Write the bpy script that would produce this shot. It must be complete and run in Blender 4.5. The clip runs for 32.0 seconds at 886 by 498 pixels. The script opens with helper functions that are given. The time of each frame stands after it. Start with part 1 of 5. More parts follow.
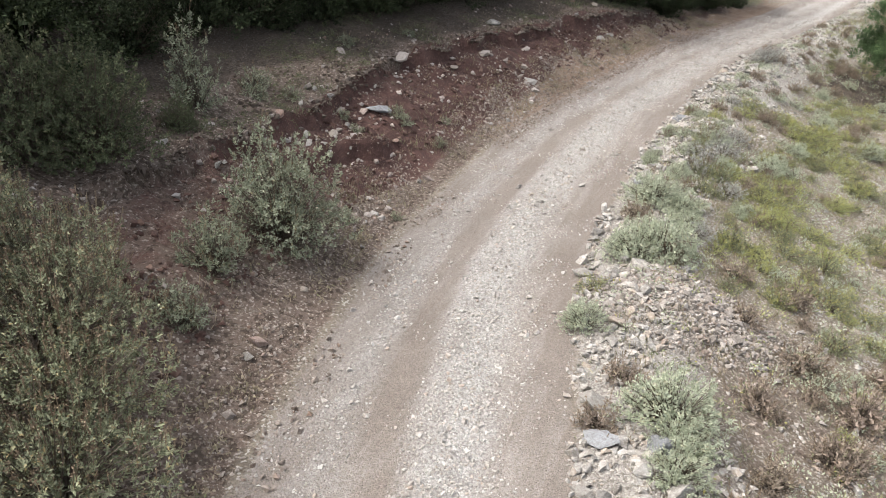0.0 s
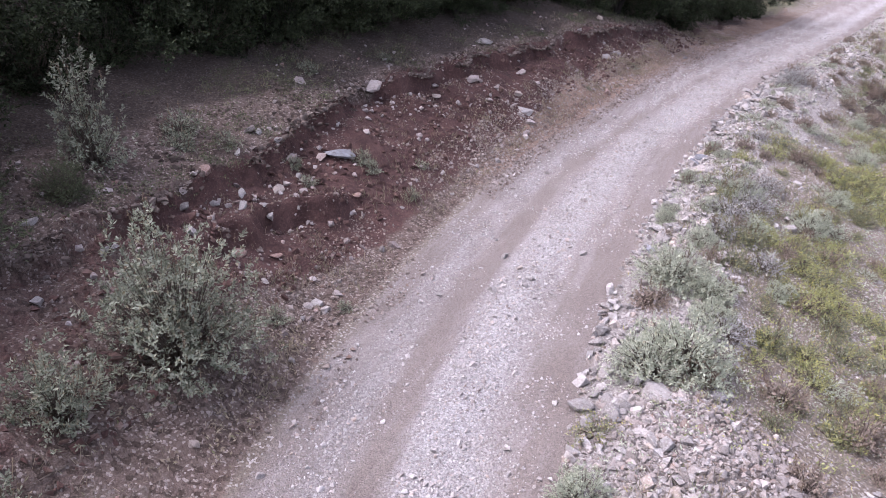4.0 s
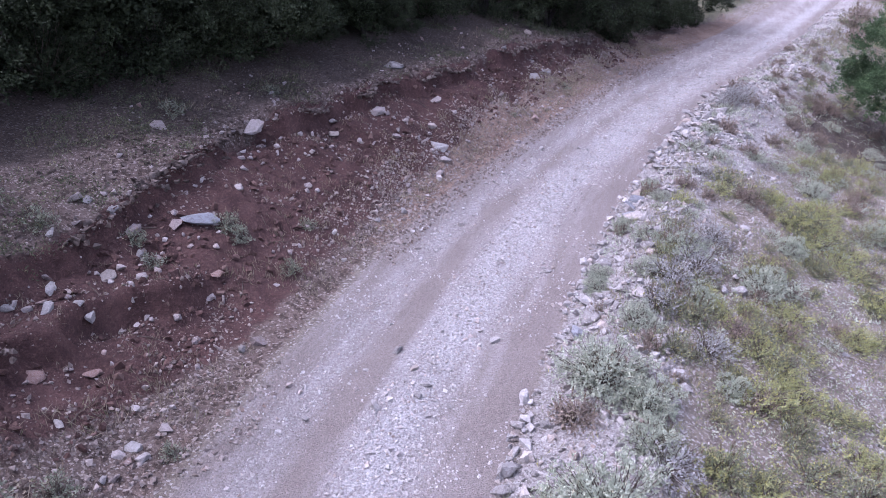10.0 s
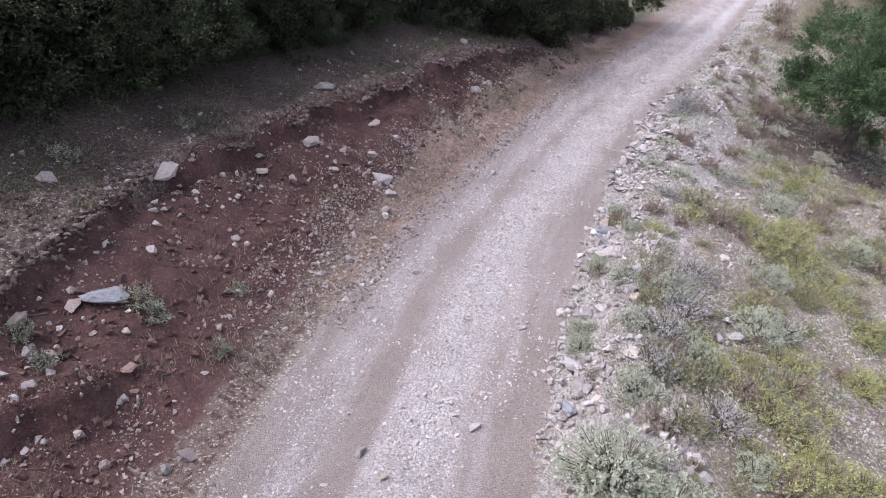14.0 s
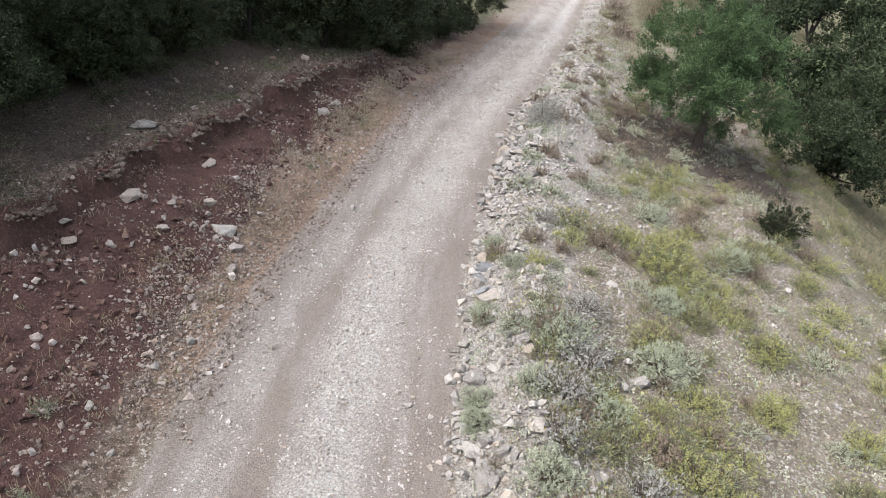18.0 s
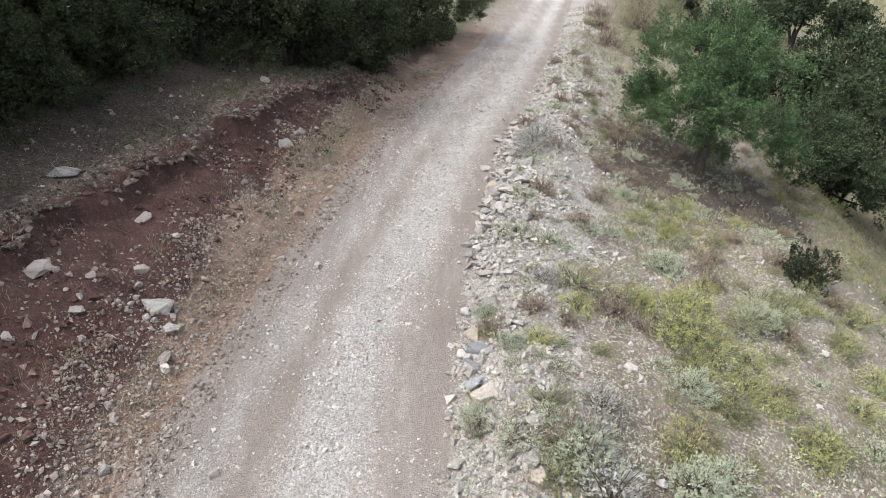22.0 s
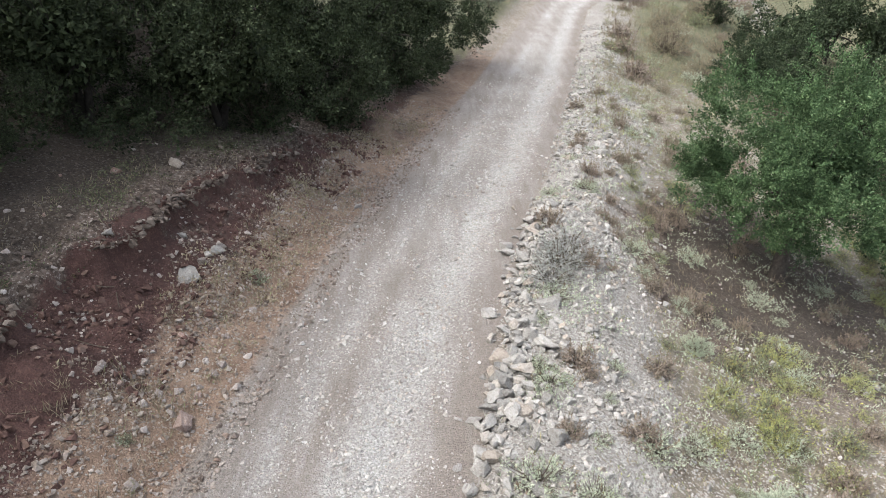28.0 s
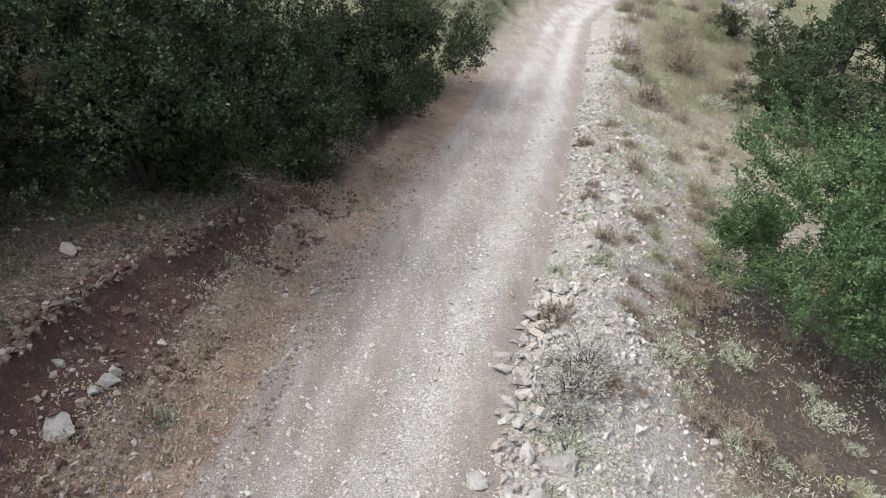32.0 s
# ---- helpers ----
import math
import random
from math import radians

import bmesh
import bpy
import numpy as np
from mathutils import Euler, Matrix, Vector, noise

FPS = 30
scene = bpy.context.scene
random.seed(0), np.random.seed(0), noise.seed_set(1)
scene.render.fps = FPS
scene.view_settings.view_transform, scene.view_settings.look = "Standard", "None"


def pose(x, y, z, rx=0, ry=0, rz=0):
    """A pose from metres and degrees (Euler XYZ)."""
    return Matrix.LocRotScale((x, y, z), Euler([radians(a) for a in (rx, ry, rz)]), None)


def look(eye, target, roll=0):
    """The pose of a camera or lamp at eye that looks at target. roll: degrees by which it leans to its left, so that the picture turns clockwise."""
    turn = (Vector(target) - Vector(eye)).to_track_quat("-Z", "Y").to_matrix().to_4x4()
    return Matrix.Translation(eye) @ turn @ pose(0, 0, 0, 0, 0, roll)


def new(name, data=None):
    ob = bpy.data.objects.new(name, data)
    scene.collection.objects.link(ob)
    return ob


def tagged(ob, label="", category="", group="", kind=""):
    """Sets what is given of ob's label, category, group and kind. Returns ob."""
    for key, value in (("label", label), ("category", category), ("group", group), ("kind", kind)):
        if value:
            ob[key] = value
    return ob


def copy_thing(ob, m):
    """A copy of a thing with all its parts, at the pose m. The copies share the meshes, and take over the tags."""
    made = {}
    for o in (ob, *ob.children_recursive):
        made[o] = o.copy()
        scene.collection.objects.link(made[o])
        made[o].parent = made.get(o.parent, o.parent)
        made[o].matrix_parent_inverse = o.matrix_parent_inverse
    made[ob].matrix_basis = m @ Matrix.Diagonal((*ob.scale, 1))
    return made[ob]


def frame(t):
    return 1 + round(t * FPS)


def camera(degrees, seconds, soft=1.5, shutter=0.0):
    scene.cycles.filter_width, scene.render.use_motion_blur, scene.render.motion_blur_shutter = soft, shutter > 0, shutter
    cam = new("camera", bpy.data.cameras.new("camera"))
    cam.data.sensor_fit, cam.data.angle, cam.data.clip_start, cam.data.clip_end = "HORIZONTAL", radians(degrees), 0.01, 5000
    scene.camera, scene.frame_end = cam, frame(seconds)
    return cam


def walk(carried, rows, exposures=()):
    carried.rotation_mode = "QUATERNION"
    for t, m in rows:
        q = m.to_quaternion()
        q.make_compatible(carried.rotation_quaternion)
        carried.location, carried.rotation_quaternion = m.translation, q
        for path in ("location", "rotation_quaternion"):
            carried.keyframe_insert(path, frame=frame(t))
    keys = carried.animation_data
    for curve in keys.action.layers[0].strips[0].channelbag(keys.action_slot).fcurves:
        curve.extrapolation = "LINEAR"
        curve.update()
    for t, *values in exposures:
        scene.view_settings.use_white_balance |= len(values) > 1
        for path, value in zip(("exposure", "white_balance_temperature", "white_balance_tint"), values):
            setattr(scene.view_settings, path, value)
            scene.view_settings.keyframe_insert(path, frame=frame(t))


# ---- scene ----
cam = camera(63.9, 32.0, soft=0.85)
PATH = [
    (0, pose(1.493, -18.547, 5.560, 60.91, 0, 24.51)),
    (0.5, pose(1.419, -18.298, 5.548, 60.95, 0, 24.58)),
    (1, pose(1.333, -17.985, 5.543, 60.95, 0, 24.57)),
    (1.5, pose(1.268, -17.624, 5.545, 60.91, 0, 24.67)),
    (2, pose(1.181, -17.243, 5.532, 60.93, 0, 24.76)),
    (2.5, pose(1.077, -16.887, 5.528, 60.94, 0, 24.80)),
    (3, pose(0.972, -16.504, 5.509, 60.92, 0, 24.86)),
    (3.5, pose(0.903, -16.148, 5.487, 60.93, 0, 24.98)),
    (5.5, pose(0.760, -15.059, 5.422, 61.00, 0, 24.52)),
    (6, pose(0.737, -14.845, 5.413, 61.01, 0, 24.02)),
    (6.5, pose(0.712, -14.631, 5.405, 61.04, 0, 23.88)),
    (7, pose(0.732, -14.438, 5.408, 61.05, 0, 23.58)),
    (7.5, pose(0.758, -14.237, 5.419, 61.01, 0, 23.02)),
    (8, pose(0.804, -14.052, 5.420, 61.02, 0, 22.94)),
    (8.5, pose(0.825, -13.873, 5.419, 61.07, 0, 23.03)),
    (9, pose(0.795, -13.687, 5.418, 61.06, 0, 22.95)),
    (9.5, pose(0.778, -13.500, 5.408, 61.08, 0, 21.95)),
    (10, pose(0.747, -13.306, 5.410, 61.08, 0, 20.78)),
    (10.5, pose(0.697, -13.124, 5.421, 61.11, 0, 20.57)),
    (11, pose(0.635, -12.946, 5.418, 61.06, 0, 20.50)),
    (11.5, pose(0.528, -12.784, 5.394, 61.10, 0, 19.96)),
    (12, pose(0.411, -12.617, 5.403, 61.06, 0, 19.18)),
    (12.5, pose(0.258, -12.437, 5.406, 61.02, 0, 18.01)),
    (13, pose(0.115, -12.259, 5.414, 60.96, 0, 16.85)),
    (13.5, pose(-0.020, -12.051, 5.401, 60.94, 0, 15.61)),
    (15.5, pose(-0.393, -11.324, 5.384, 60.88, 0, 10.24)),
    (16, pose(-0.432, -11.133, 5.377, 60.90, 0, 8.76)),
    (16.5, pose(-0.448, -10.923, 5.373, 60.93, 0, 7.06)),
    (17, pose(-0.459, -10.664, 5.343, 60.94, 0, 5.36)),
    (17.5, pose(-0.378, -10.521, 5.366, 60.96, 0, 3.88)),
    (18, pose(-0.422, -10.297, 5.341, 61.00, 0, 1.93)),
    (18.5, pose(-0.432, -10.067, 5.351, 60.96, 0, 0.40)),
    (19, pose(-0.463, -9.795, 5.334, 60.97, 0, -0.40)),
    (19.5, pose(-0.469, -9.527, 5.337, 60.92, 0, -0.45)),
    (20, pose(-0.463, -9.265, 5.336, 60.90, 0, -0.42)),
    (20.5, pose(-0.481, -8.988, 5.299, 60.99, 0, -0.30)),
    (21, pose(-0.495, -8.731, 5.280, 61.06, 0, -0.19)),
    (21.5, pose(-0.520, -8.489, 5.272, 61.05, 0, -0.14)),
    (22, pose(-0.528, -8.229, 5.249, 61.11, 0, -0.07)),
    (22.5, pose(-0.535, -7.934, 5.234, 61.13, 0, -0.08)),
    (23, pose(-0.544, -7.579, 5.237, 61.10, 0, -0.18)),
    (23.5, pose(-0.520, -7.161, 5.234, 61.07, 0, -0.17)),
    (24, pose(-0.471, -6.688, 5.220, 61.06, 0, -0.14)),
    (24.5, pose(-0.428, -6.187, 5.205, 61.05, 0, -0.10)),
    (25, pose(-0.360, -5.681, 5.200, 61.04, 0, 0.07)),
    (25.5, pose(-0.330, -5.151, 5.200, 60.98, 0, 0.14)),
    (27.5, pose(-0.291, -3.346, 5.152, 60.95, 0, 0.06)),
    (28, pose(-0.272, -2.935, 5.125, 60.99, 0, 0.07)),
    (28.5, pose(-0.244, -2.551, 5.113, 61.02, 0, 0.07)),
    (29, pose(-0.203, -2.190, 5.074, 61.08, 0, 0.01)),
    (29.5, pose(-0.158, -1.860, 5.044, 61.13, 0, 0.01)),
    (30, pose(-0.131, -1.518, 5.039, 61.17, 0, -0.03)),
    (30.5, pose(-0.097, -1.125, 5.031, 61.16, 0, -0.03)),
    (31, pose(-0.069, -0.722, 5.024, 61.17, 0, -0.01)),
    (31.5, pose(-0.041, -0.353, 5.018, 61.19, 0, -0.03)),
    (32, pose(0.000, 0.000, 5.000, 61.20, 0, 0.00)),
]
EXPOSURES = [(0.0, 1.31, 6650, 9), (1.5, 1.31, 6500, 15), (3.0, 1.3, 6150, 24), (5.5, 1.22, 5600, 35), (8.0, 1.19, 5450, 34), (10.5, 1.17, 5300, 36), (13.0, 1.2, 5750, 28), (15.5, 1.21, 6050, 19), (18.0, 1.23, 6350, 11), (32.0, 1.31, 6250, 8)]
walk(cam, PATH, EXPOSURES)

# ---- light: bright overcast sky with a soft high sun ----
world = bpy.data.worlds.new("overcast_sky")
scene.world = world
world.use_nodes = True
wn = world.node_tree
sky = wn.nodes.new("ShaderNodeTexSky")
sky.sky_type = "NISHITA"
sky.sun_disc = False
sky.sun_elevation = radians(58)
sky.sun_rotation = radians(-105)
sky.dust_density = 4.0
cloud = wn.nodes.new("ShaderNodeHueSaturation")
cloud.inputs["Saturation"].default_value = 0.45
wn.links.new(sky.outputs[0], cloud.inputs["Color"])
wn.links.new(cloud.outputs[0], wn.nodes["Background"].inputs[0])
wn.nodes["Background"].inputs[1].default_value = 0.18
sun = new("sun", bpy.data.lights.new("sun", "SUN"))
sun.data.energy = 1.65
sun.data.angle = radians(40)
sun.data.color = (1.0, 0.96, 0.9)
sun.matrix_world = look((30 * math.sin(radians(-105)), 30 * math.cos(radians(-105)), 48), (0, 0, 0))


# ---- small helpers ----
def value_noise(x, y, size, seed=0):
    """Smooth noise of -1 to 1 over the plan, with lumps of about that size."""
    x, y = np.asarray(x, float) / size, np.asarray(y, float) / size
    ix, iy = np.floor(x).astype(np.int64), np.floor(y).astype(np.int64)
    fx, fy = x - ix, y - iy
    fx, fy = fx * fx * (3 - 2 * fx), fy * fy * (3 - 2 * fy)

    def corner(a, b):
        h = (a * 374761393 + b * 668265263 + seed * 974634777) & 0x7FFFFFFF
        h = ((h ^ (h >> 13)) * 1274126177) & 0x7FFFFFFF
        return ((h ^ (h >> 16)) & 0xFFFF) / 32767.5 - 1

    low = corner(ix, iy) * (1 - fx) + corner(ix + 1, iy) * fx
    high = corner(ix, iy + 1) * (1 - fx) + corner(ix + 1, iy + 1) * fx
    return low * (1 - fy) + high * fy


def smooth(a, b, v):
    t = np.clip((np.asarray(v, float) - a) / (b - a), 0, 1)
    return t * t * (3 - 2 * t)


GRID_Y = np.linspace(-60, 140, 401)


def along(ys, values):
    """A smooth curve over y through the given values."""
    v = np.interp(GRID_Y, ys, values)
    kernel = np.array([1, 4, 7, 4, 1]) / 17
    v = np.convolve(np.pad(v, 2, mode="edge"), kernel, "valid")
    return lambda y: np.interp(y, GRID_Y, v)


# ---- the plan: road, cut bank on one side, falling slope on the other ----
ROAD_Z = along([-40, -25, -20, -13.5, -10, -7, -4, 0, 4, 8, 12, 16, 20, 30, 45], [2.2, 1.5, 1.2, 0.78, 0.5, 0.15, 0.03, -0.08, -0.12, -0.3, -0.55, -0.85, -1.1, -1.6, -2.0])
LEFT_X = along([-40, -20, -15.4, -13, -10.7, -8, -5, -2.3, 0.4, 3.5, 7, 9.4, 12.7, 18.5, 26.5, 37, 45], [9, 0.2, -1.8, -2.4, -2.9, -3.3, -3.5, -3.4, -3.0, -2.45, -1.9, -1.35, -0.7, 0.7, 2.4, 4.8, 8.5])
RIGHT_X = along([-40, -20, -14.2, -12.3, -10.1, -7, -4, -1, 2, 5, 7.5, 11, 13, 18.5, 26.5, 34, 40, 45], [13, 3.2, 0.65, 0.15, -0.35, -0.6, -0.58, -0.45, 0.0, 0.5, 1.0, 1.9, 2.35, 3.6, 5.2, 6.8, 9.1, 14])
BANK_D = along([-30, -20, -15, -12, -9, -6, -4, -1.5, 1.3, 4, 6.5, 9, 12, 16, 22, 30, 40], [3.5, 3.5, 3.3, 3.1, 2.7, 2.8, 2.9, 2.8, 2.5, 2.3, 2.2, 2.0, 1.8, 1.7, 1.8, 2.0, 2.2])
BANK_H = along([-30, -20, -15, -12, -9, -6, -4, -1.5, 1.3, 4, 6.5, 9, 12, 16, 22, 30, 40], [1.2, 1.2, 1.2, 1.2, 1.2, 1.28, 1.4, 1.28, 1.22, 1.05, 1.08, 0.75, 0.42, 0.3, 0.35, 0.8, 1.5])


def terrain(x, y):
    """The ground's height."""
    x, y = np.asarray(x, float), np.asarray(y, float)
    z = ROAD_Z(y)
    xl, xr = LEFT_X(y), RIGHT_X(y)
    u = (x - xl) / (xr - xl)
    inside = smooth(-0.05, 0.08, u) * smooth(1.05, 0.92, u)
    z = z - inside * 0.045 * (np.exp(-(((u - 0.27) / 0.11) ** 2)) + np.exp(-(((u - 0.72) / 0.11) ** 2)))
    dl, dr = xl - x, x - xr
    d = BANK_D(y) + 0.25 * value_noise(x * 0.3, y, 1.3, 5) + 0.16 * value_noise(x * 0.5, y, 0.45, 6) + 0.07 * value_noise(x, y, 0.2, 10)
    s = dl / d
    hollow = np.interp(s, [0, 0.3, 0.5, 0.7, 0.9, 0.985, 1.01, 1.15], [0, 0.04, 0.22, 0.43, 0.65, 0.74, 1.0, 1.1])
    full = np.interp(s, [0, 0.12, 0.3, 0.5, 0.6, 0.8, 0.93, 0.985, 1.01, 1.15], [0, 0.03, 0.22, 0.49, 0.59, 0.7, 0.75, 0.765, 1.0, 1.08])
    rise = (hollow + (full - hollow) * np.interp(y, [-8, -7, -4.8, -3.5, 2.0, 3.4], [1, 0.55, 0.55, 1, 1, 0])) * BANK_H(y)
    cut = np.interp(y, [-10, -9, -8.3, -7.5], [0.74, 0.72, 0.69, 0.56]) + 0.04 * value_noise(x, y, 0.35, 13)
    rise = rise - 0.36 * smooth(-10.6, -9.6, y) * smooth(-6.6, -7.6, y) * smooth(cut + 0.02, cut - 0.02, s) * smooth(0.05, 0.5, s)
    over = np.clip(dl - d * 1.15, 0, None)
    rise = rise + 0.24 * np.clip(over, 0, 2.5) + 0.32 * np.clip(over - 2.5, 0, 40)
    fall = np.interp(dr, [0, 0.3, 0.7, 1.2, 2, 3.5, 5, 6.5, 8, 10, 13, 20, 30, 55, 90], [0, 0.03, 0.07, 0.03, -0.18, -0.55, -1.0, -1.55, -2.4, -3.9, -5.8, -9.0, -10, -6, 6])
    fall = fall * (1 + 0.6 * smooth(3, 7.5, y) * smooth(15, 10, y) * smooth(9, 5, dr))
    fall = fall + 0.13 * smooth(0.3, 0.8, dr) * smooth(4.0, 2.0, dr) * smooth(-9, -6.5, y) * smooth(2.0, 0.0, y) - 0.24 * np.exp(-(((dr - 3.2) / 1.3) ** 2)) * smooth(0.5, 2.0, y) * smooth(16, 12, y)
    head = 1 - smooth(28, 46, y) * smooth(24, 12, x) * 0.9
    z = z + np.where(dl > 0, rise, 0) + np.where(dr > 0, fall * head, 0)
    z = z + np.clip(y - 45, 0, None) * 0.45 * (1 - 0.8 * smooth(12, 26, x)) + np.clip(y - 75, 0, None) * 0.35
    rough = 0.16 + 0.84 * np.clip(np.maximum(dl, dr) * 1.2, 0, 1)
    z = z + 0.22 * np.exp(-(((x - 1.15) / 0.95) ** 2) - ((y + 10.4) / 0.9) ** 2)
    bank = smooth(0.2, 0.5, s) * smooth(1.3, 1.0, s)
    z = z + rough * (0.05 * value_noise(x, y, 0.9, 1) + 0.022 * value_noise(x, y, 0.33, 2) + 0.012 * value_noise(x, y, 0.13, 3))
    z = z + bank * (0.1 * value_noise(x, y, 0.8, 9) + 0.075 * value_noise(x, y, 0.4, 7) + 0.035 * value_noise(x, y, 0.16, 8))
    return z


# ---- materials ----
def material(name, rough=0.9):
    m = bpy.data.materials.new(name)
    m.use_nodes = True
    nt = m.node_tree
    bsdf = nt.nodes["Principled BSDF"]
    bsdf.inputs["Roughness"].default_value = rough
    bsdf.inputs["Specular IOR Level"].default_value = 0.25
    return m, nt, bsdf


def node(nt, kind, **inputs):
    n = nt.nodes.new(kind)
    for k, v in inputs.items():
        n.inputs[k.replace("_", " ")].default_value = v
    return n


def mix(nt, fac, a, b, blend="MIX"):
    n = nt.nodes.new("ShaderNodeMix")
    n.data_type, n.blend_type = "RGBA", blend
    for sock, v in ((n.inputs[0], fac), (n.inputs[6], a), (n.inputs[7], b)):
        if isinstance(v, bpy.types.NodeSocket):
            nt.links.new(v, sock)
        elif isinstance(v, (int, float)):
            sock.default_value = v
        else:
            sock.default_value = (*v, 1)
    return n.outputs[2]


def maths(nt, op, a, b=0.0, clamp=False):
    n = nt.nodes.new("ShaderNodeMath")
    n.operation, n.use_clamp = op, clamp
    for sock, v in zip(n.inputs, (a, b)):
        if isinstance(v, bpy.types.NodeSocket):
            nt.links.new(v, sock)
        else:
            sock.default_value = v
    return n.outputs[0]


def ramp(nt, value, lo, hi):
    n = nt.nodes.new("ShaderNodeMapRange")
    n.inputs["From Min"].default_value, n.inputs["From Max"].default_value = lo, hi
    nt.links.new(value, n.inputs["Value"])
    return n.outputs[0]


def noise_at(nt, scale, detail=3.0, rough=0.6):
    tc = nt.nodes.new("ShaderNodeTexCoord")
    n = node(nt, "ShaderNodeTexNoise", Scale=scale, Detail=detail, Roughness=rough)
    nt.links.new(tc.outputs["Object"], n.inputs["Vector"])
    return n.outputs["Fac"]


def cells_at(nt, scale):
    tc = nt.nodes.new("ShaderNodeTexCoord")
    n = node(nt, "ShaderNodeTexVoronoi", Scale=scale)
    nt.links.new(tc.outputs["Object"], n.inputs["Vector"])
    return n.outputs["Distance"], n.outputs["Color"]


def bumped(nt, bsdf, height, strength, distance):
    b = node(nt, "ShaderNodeBump", Strength=strength, Distance=distance)
    nt.links.new(height, b.inputs["Height"])
    nt.links.new(b.outputs[0], bsdf.inputs["Normal"])


def attribute(nt, name):
    n = nt.nodes.new("ShaderNodeAttribute")
    n.attribute_name = name
    return n.outputs["Fac"]


def ground_material():
    m, nt, bsdf = material("earth", 0.95)
    big, mid, fine, grit = noise_at(nt, 0.7, 4), noise_at(nt, 3.5, 5), noise_at(nt, 22, 5, 0.7), noise_at(nt, 90, 3, 0.7)
    dist, cell = cells_at(nt, 42)
    dist2, cell2 = cells_at(nt, 16)
    sep = nt.nodes.new("ShaderNodeSeparateColor")
    nt.links.new(cell, sep.inputs[0])
    sep2 = nt.nodes.new("ShaderNodeSeparateColor")
    nt.links.new(cell2, sep2.inputs[0])
    # dry slope earth with litter
    slope = mix(nt, ramp(nt, mid, 0.35, 0.65), (0.126, 0.104, 0.08), (0.214, 0.184, 0.148))
    slope = mix(nt, ramp(nt, fine, 0.45, 0.7), slope, (0.262, 0.23, 0.192))
    slope = mix(nt, ramp(nt, sep.outputs[0], 0.8, 0.84), slope, (0.36, 0.34, 0.31))
    # dark leaf litter below the trees, part of their shade put into its colour
    shaded_litter = mix(nt, ramp(nt, fine, 0.35, 0.7), (0.036, 0.028, 0.022), (0.105, 0.082, 0.065))
    shaded_litter = mix(nt, ramp(nt, sep.outputs[0], 0.88, 0.91), shaded_litter, (0.13, 0.115, 0.1))
    # red soil
    red = mix(nt, ramp(nt, mid, 0.3, 0.7), (0.045, 0.0235, 0.0205), (0.097, 0.053, 0.045))
    red = mix(nt, ramp(nt, fine, 0.5, 0.75), red, (0.14, 0.086, 0.072))
    # ochre verge
    verge = mix(nt, ramp(nt, mid, 0.3, 0.7), (0.15, 0.1, 0.072), (0.26, 0.19, 0.143))
    verge = mix(nt, ramp(nt, sep.outputs[1], 0.86, 0.9), verge, (0.26, 0.23, 0.2))
    # road: dust and crushed stone
    dust = mix(nt, ramp(nt, grit, 0.3, 0.7), (0.162, 0.137, 0.119), (0.245, 0.216, 0.195))
    stone = mix(nt, sep.outputs[2], (0.21, 0.203, 0.194), (0.48, 0.47, 0.455))
    stone = mix(nt, ramp(nt, grit, 0.4, 0.7), stone, (0.37, 0.357, 0.34))
    tc = nt.nodes.new("ShaderNodeTexCoord")
    mp = nt.nodes.new("ShaderNodeMapping")
    mp.inputs["Scale"].default_value = (5.0, 0.7, 1.0)
    nt.links.new(tc.outputs["Object"], mp.inputs["Vector"])
    st = node(nt, "ShaderNodeTexNoise", Scale=1.0, Detail=5.0, Roughness=0.65)
    nt.links.new(mp.outputs[0], st.inputs["Vector"])
    streak = st.outputs["Fac"]
    gravel = maths(nt, "ADD", attribute(nt, "gravel"), maths(nt, "MULTIPLY", maths(nt, "SUBTRACT", streak, 0.5), 1.5), True)
    gravel = maths(nt, "MULTIPLY", gravel, ramp(nt, fine, 0.25, 0.5))
    road = mix(nt, gravel, dust, stone)

    def wobbly(name, amount):
        a = maths(nt, "ADD", attribute(nt, name), maths(nt, "MULTIPLY", maths(nt, "SUBTRACT", mid, 0.5), amount))
        a = maths(nt, "ADD", a, maths(nt, "MULTIPLY", maths(nt, "SUBTRACT", fine, 0.5), amount * 0.6))
        return ramp(nt, a, 0.35, 0.65)

    brown = mix(nt, ramp(nt, fine, 0.35, 0.7), (0.09, 0.064, 0.052), (0.19, 0.152, 0.126))
    brown = mix(nt, ramp(nt, sep.outputs[1], 0.86, 0.9), brown, (0.3, 0.262, 0.23))
    brown = mix(nt, ramp(nt, sep2.outputs[0], 0.7, 0.75), brown, mix(nt, 1.0, brown, (0.55, 0.53, 0.5), "MULTIPLY"))
    rubble = mix(nt, sep.outputs[1], (0.18, 0.163, 0.146), (0.36, 0.344, 0.32))
    colour = mix(nt, wobbly("rubble", 0.9), slope, rubble)
    colour = mix(nt, wobbly("brown", 0.9), colour, brown)
    colour = mix(nt, wobbly("shaded_litter", 0.8), colour, shaded_litter)
    colour = mix(nt, wobbly("red", 0.9), colour, red)
    colour = mix(nt, wobbly("verge", 0.9), colour, verge)
    colour = mix(nt, wobbly("road", 0.5), colour, road)
    scrub = mix(nt, ramp(nt, mid, 0.35, 0.65), (0.075, 0.08, 0.045), (0.17, 0.16, 0.1))
    colour = mix(nt, wobbly("scrub", 1.0), colour, scrub)
    colour = mix(nt, ramp(nt, big, 0.3, 0.75), colour, mix(nt, 1.0, colour, (0.8, 0.78, 0.76), "MULTIPLY"))
    tiny, crumb = cells_at(nt, 75)
    sep3 = nt.nodes.new("ShaderNodeSeparateColor")
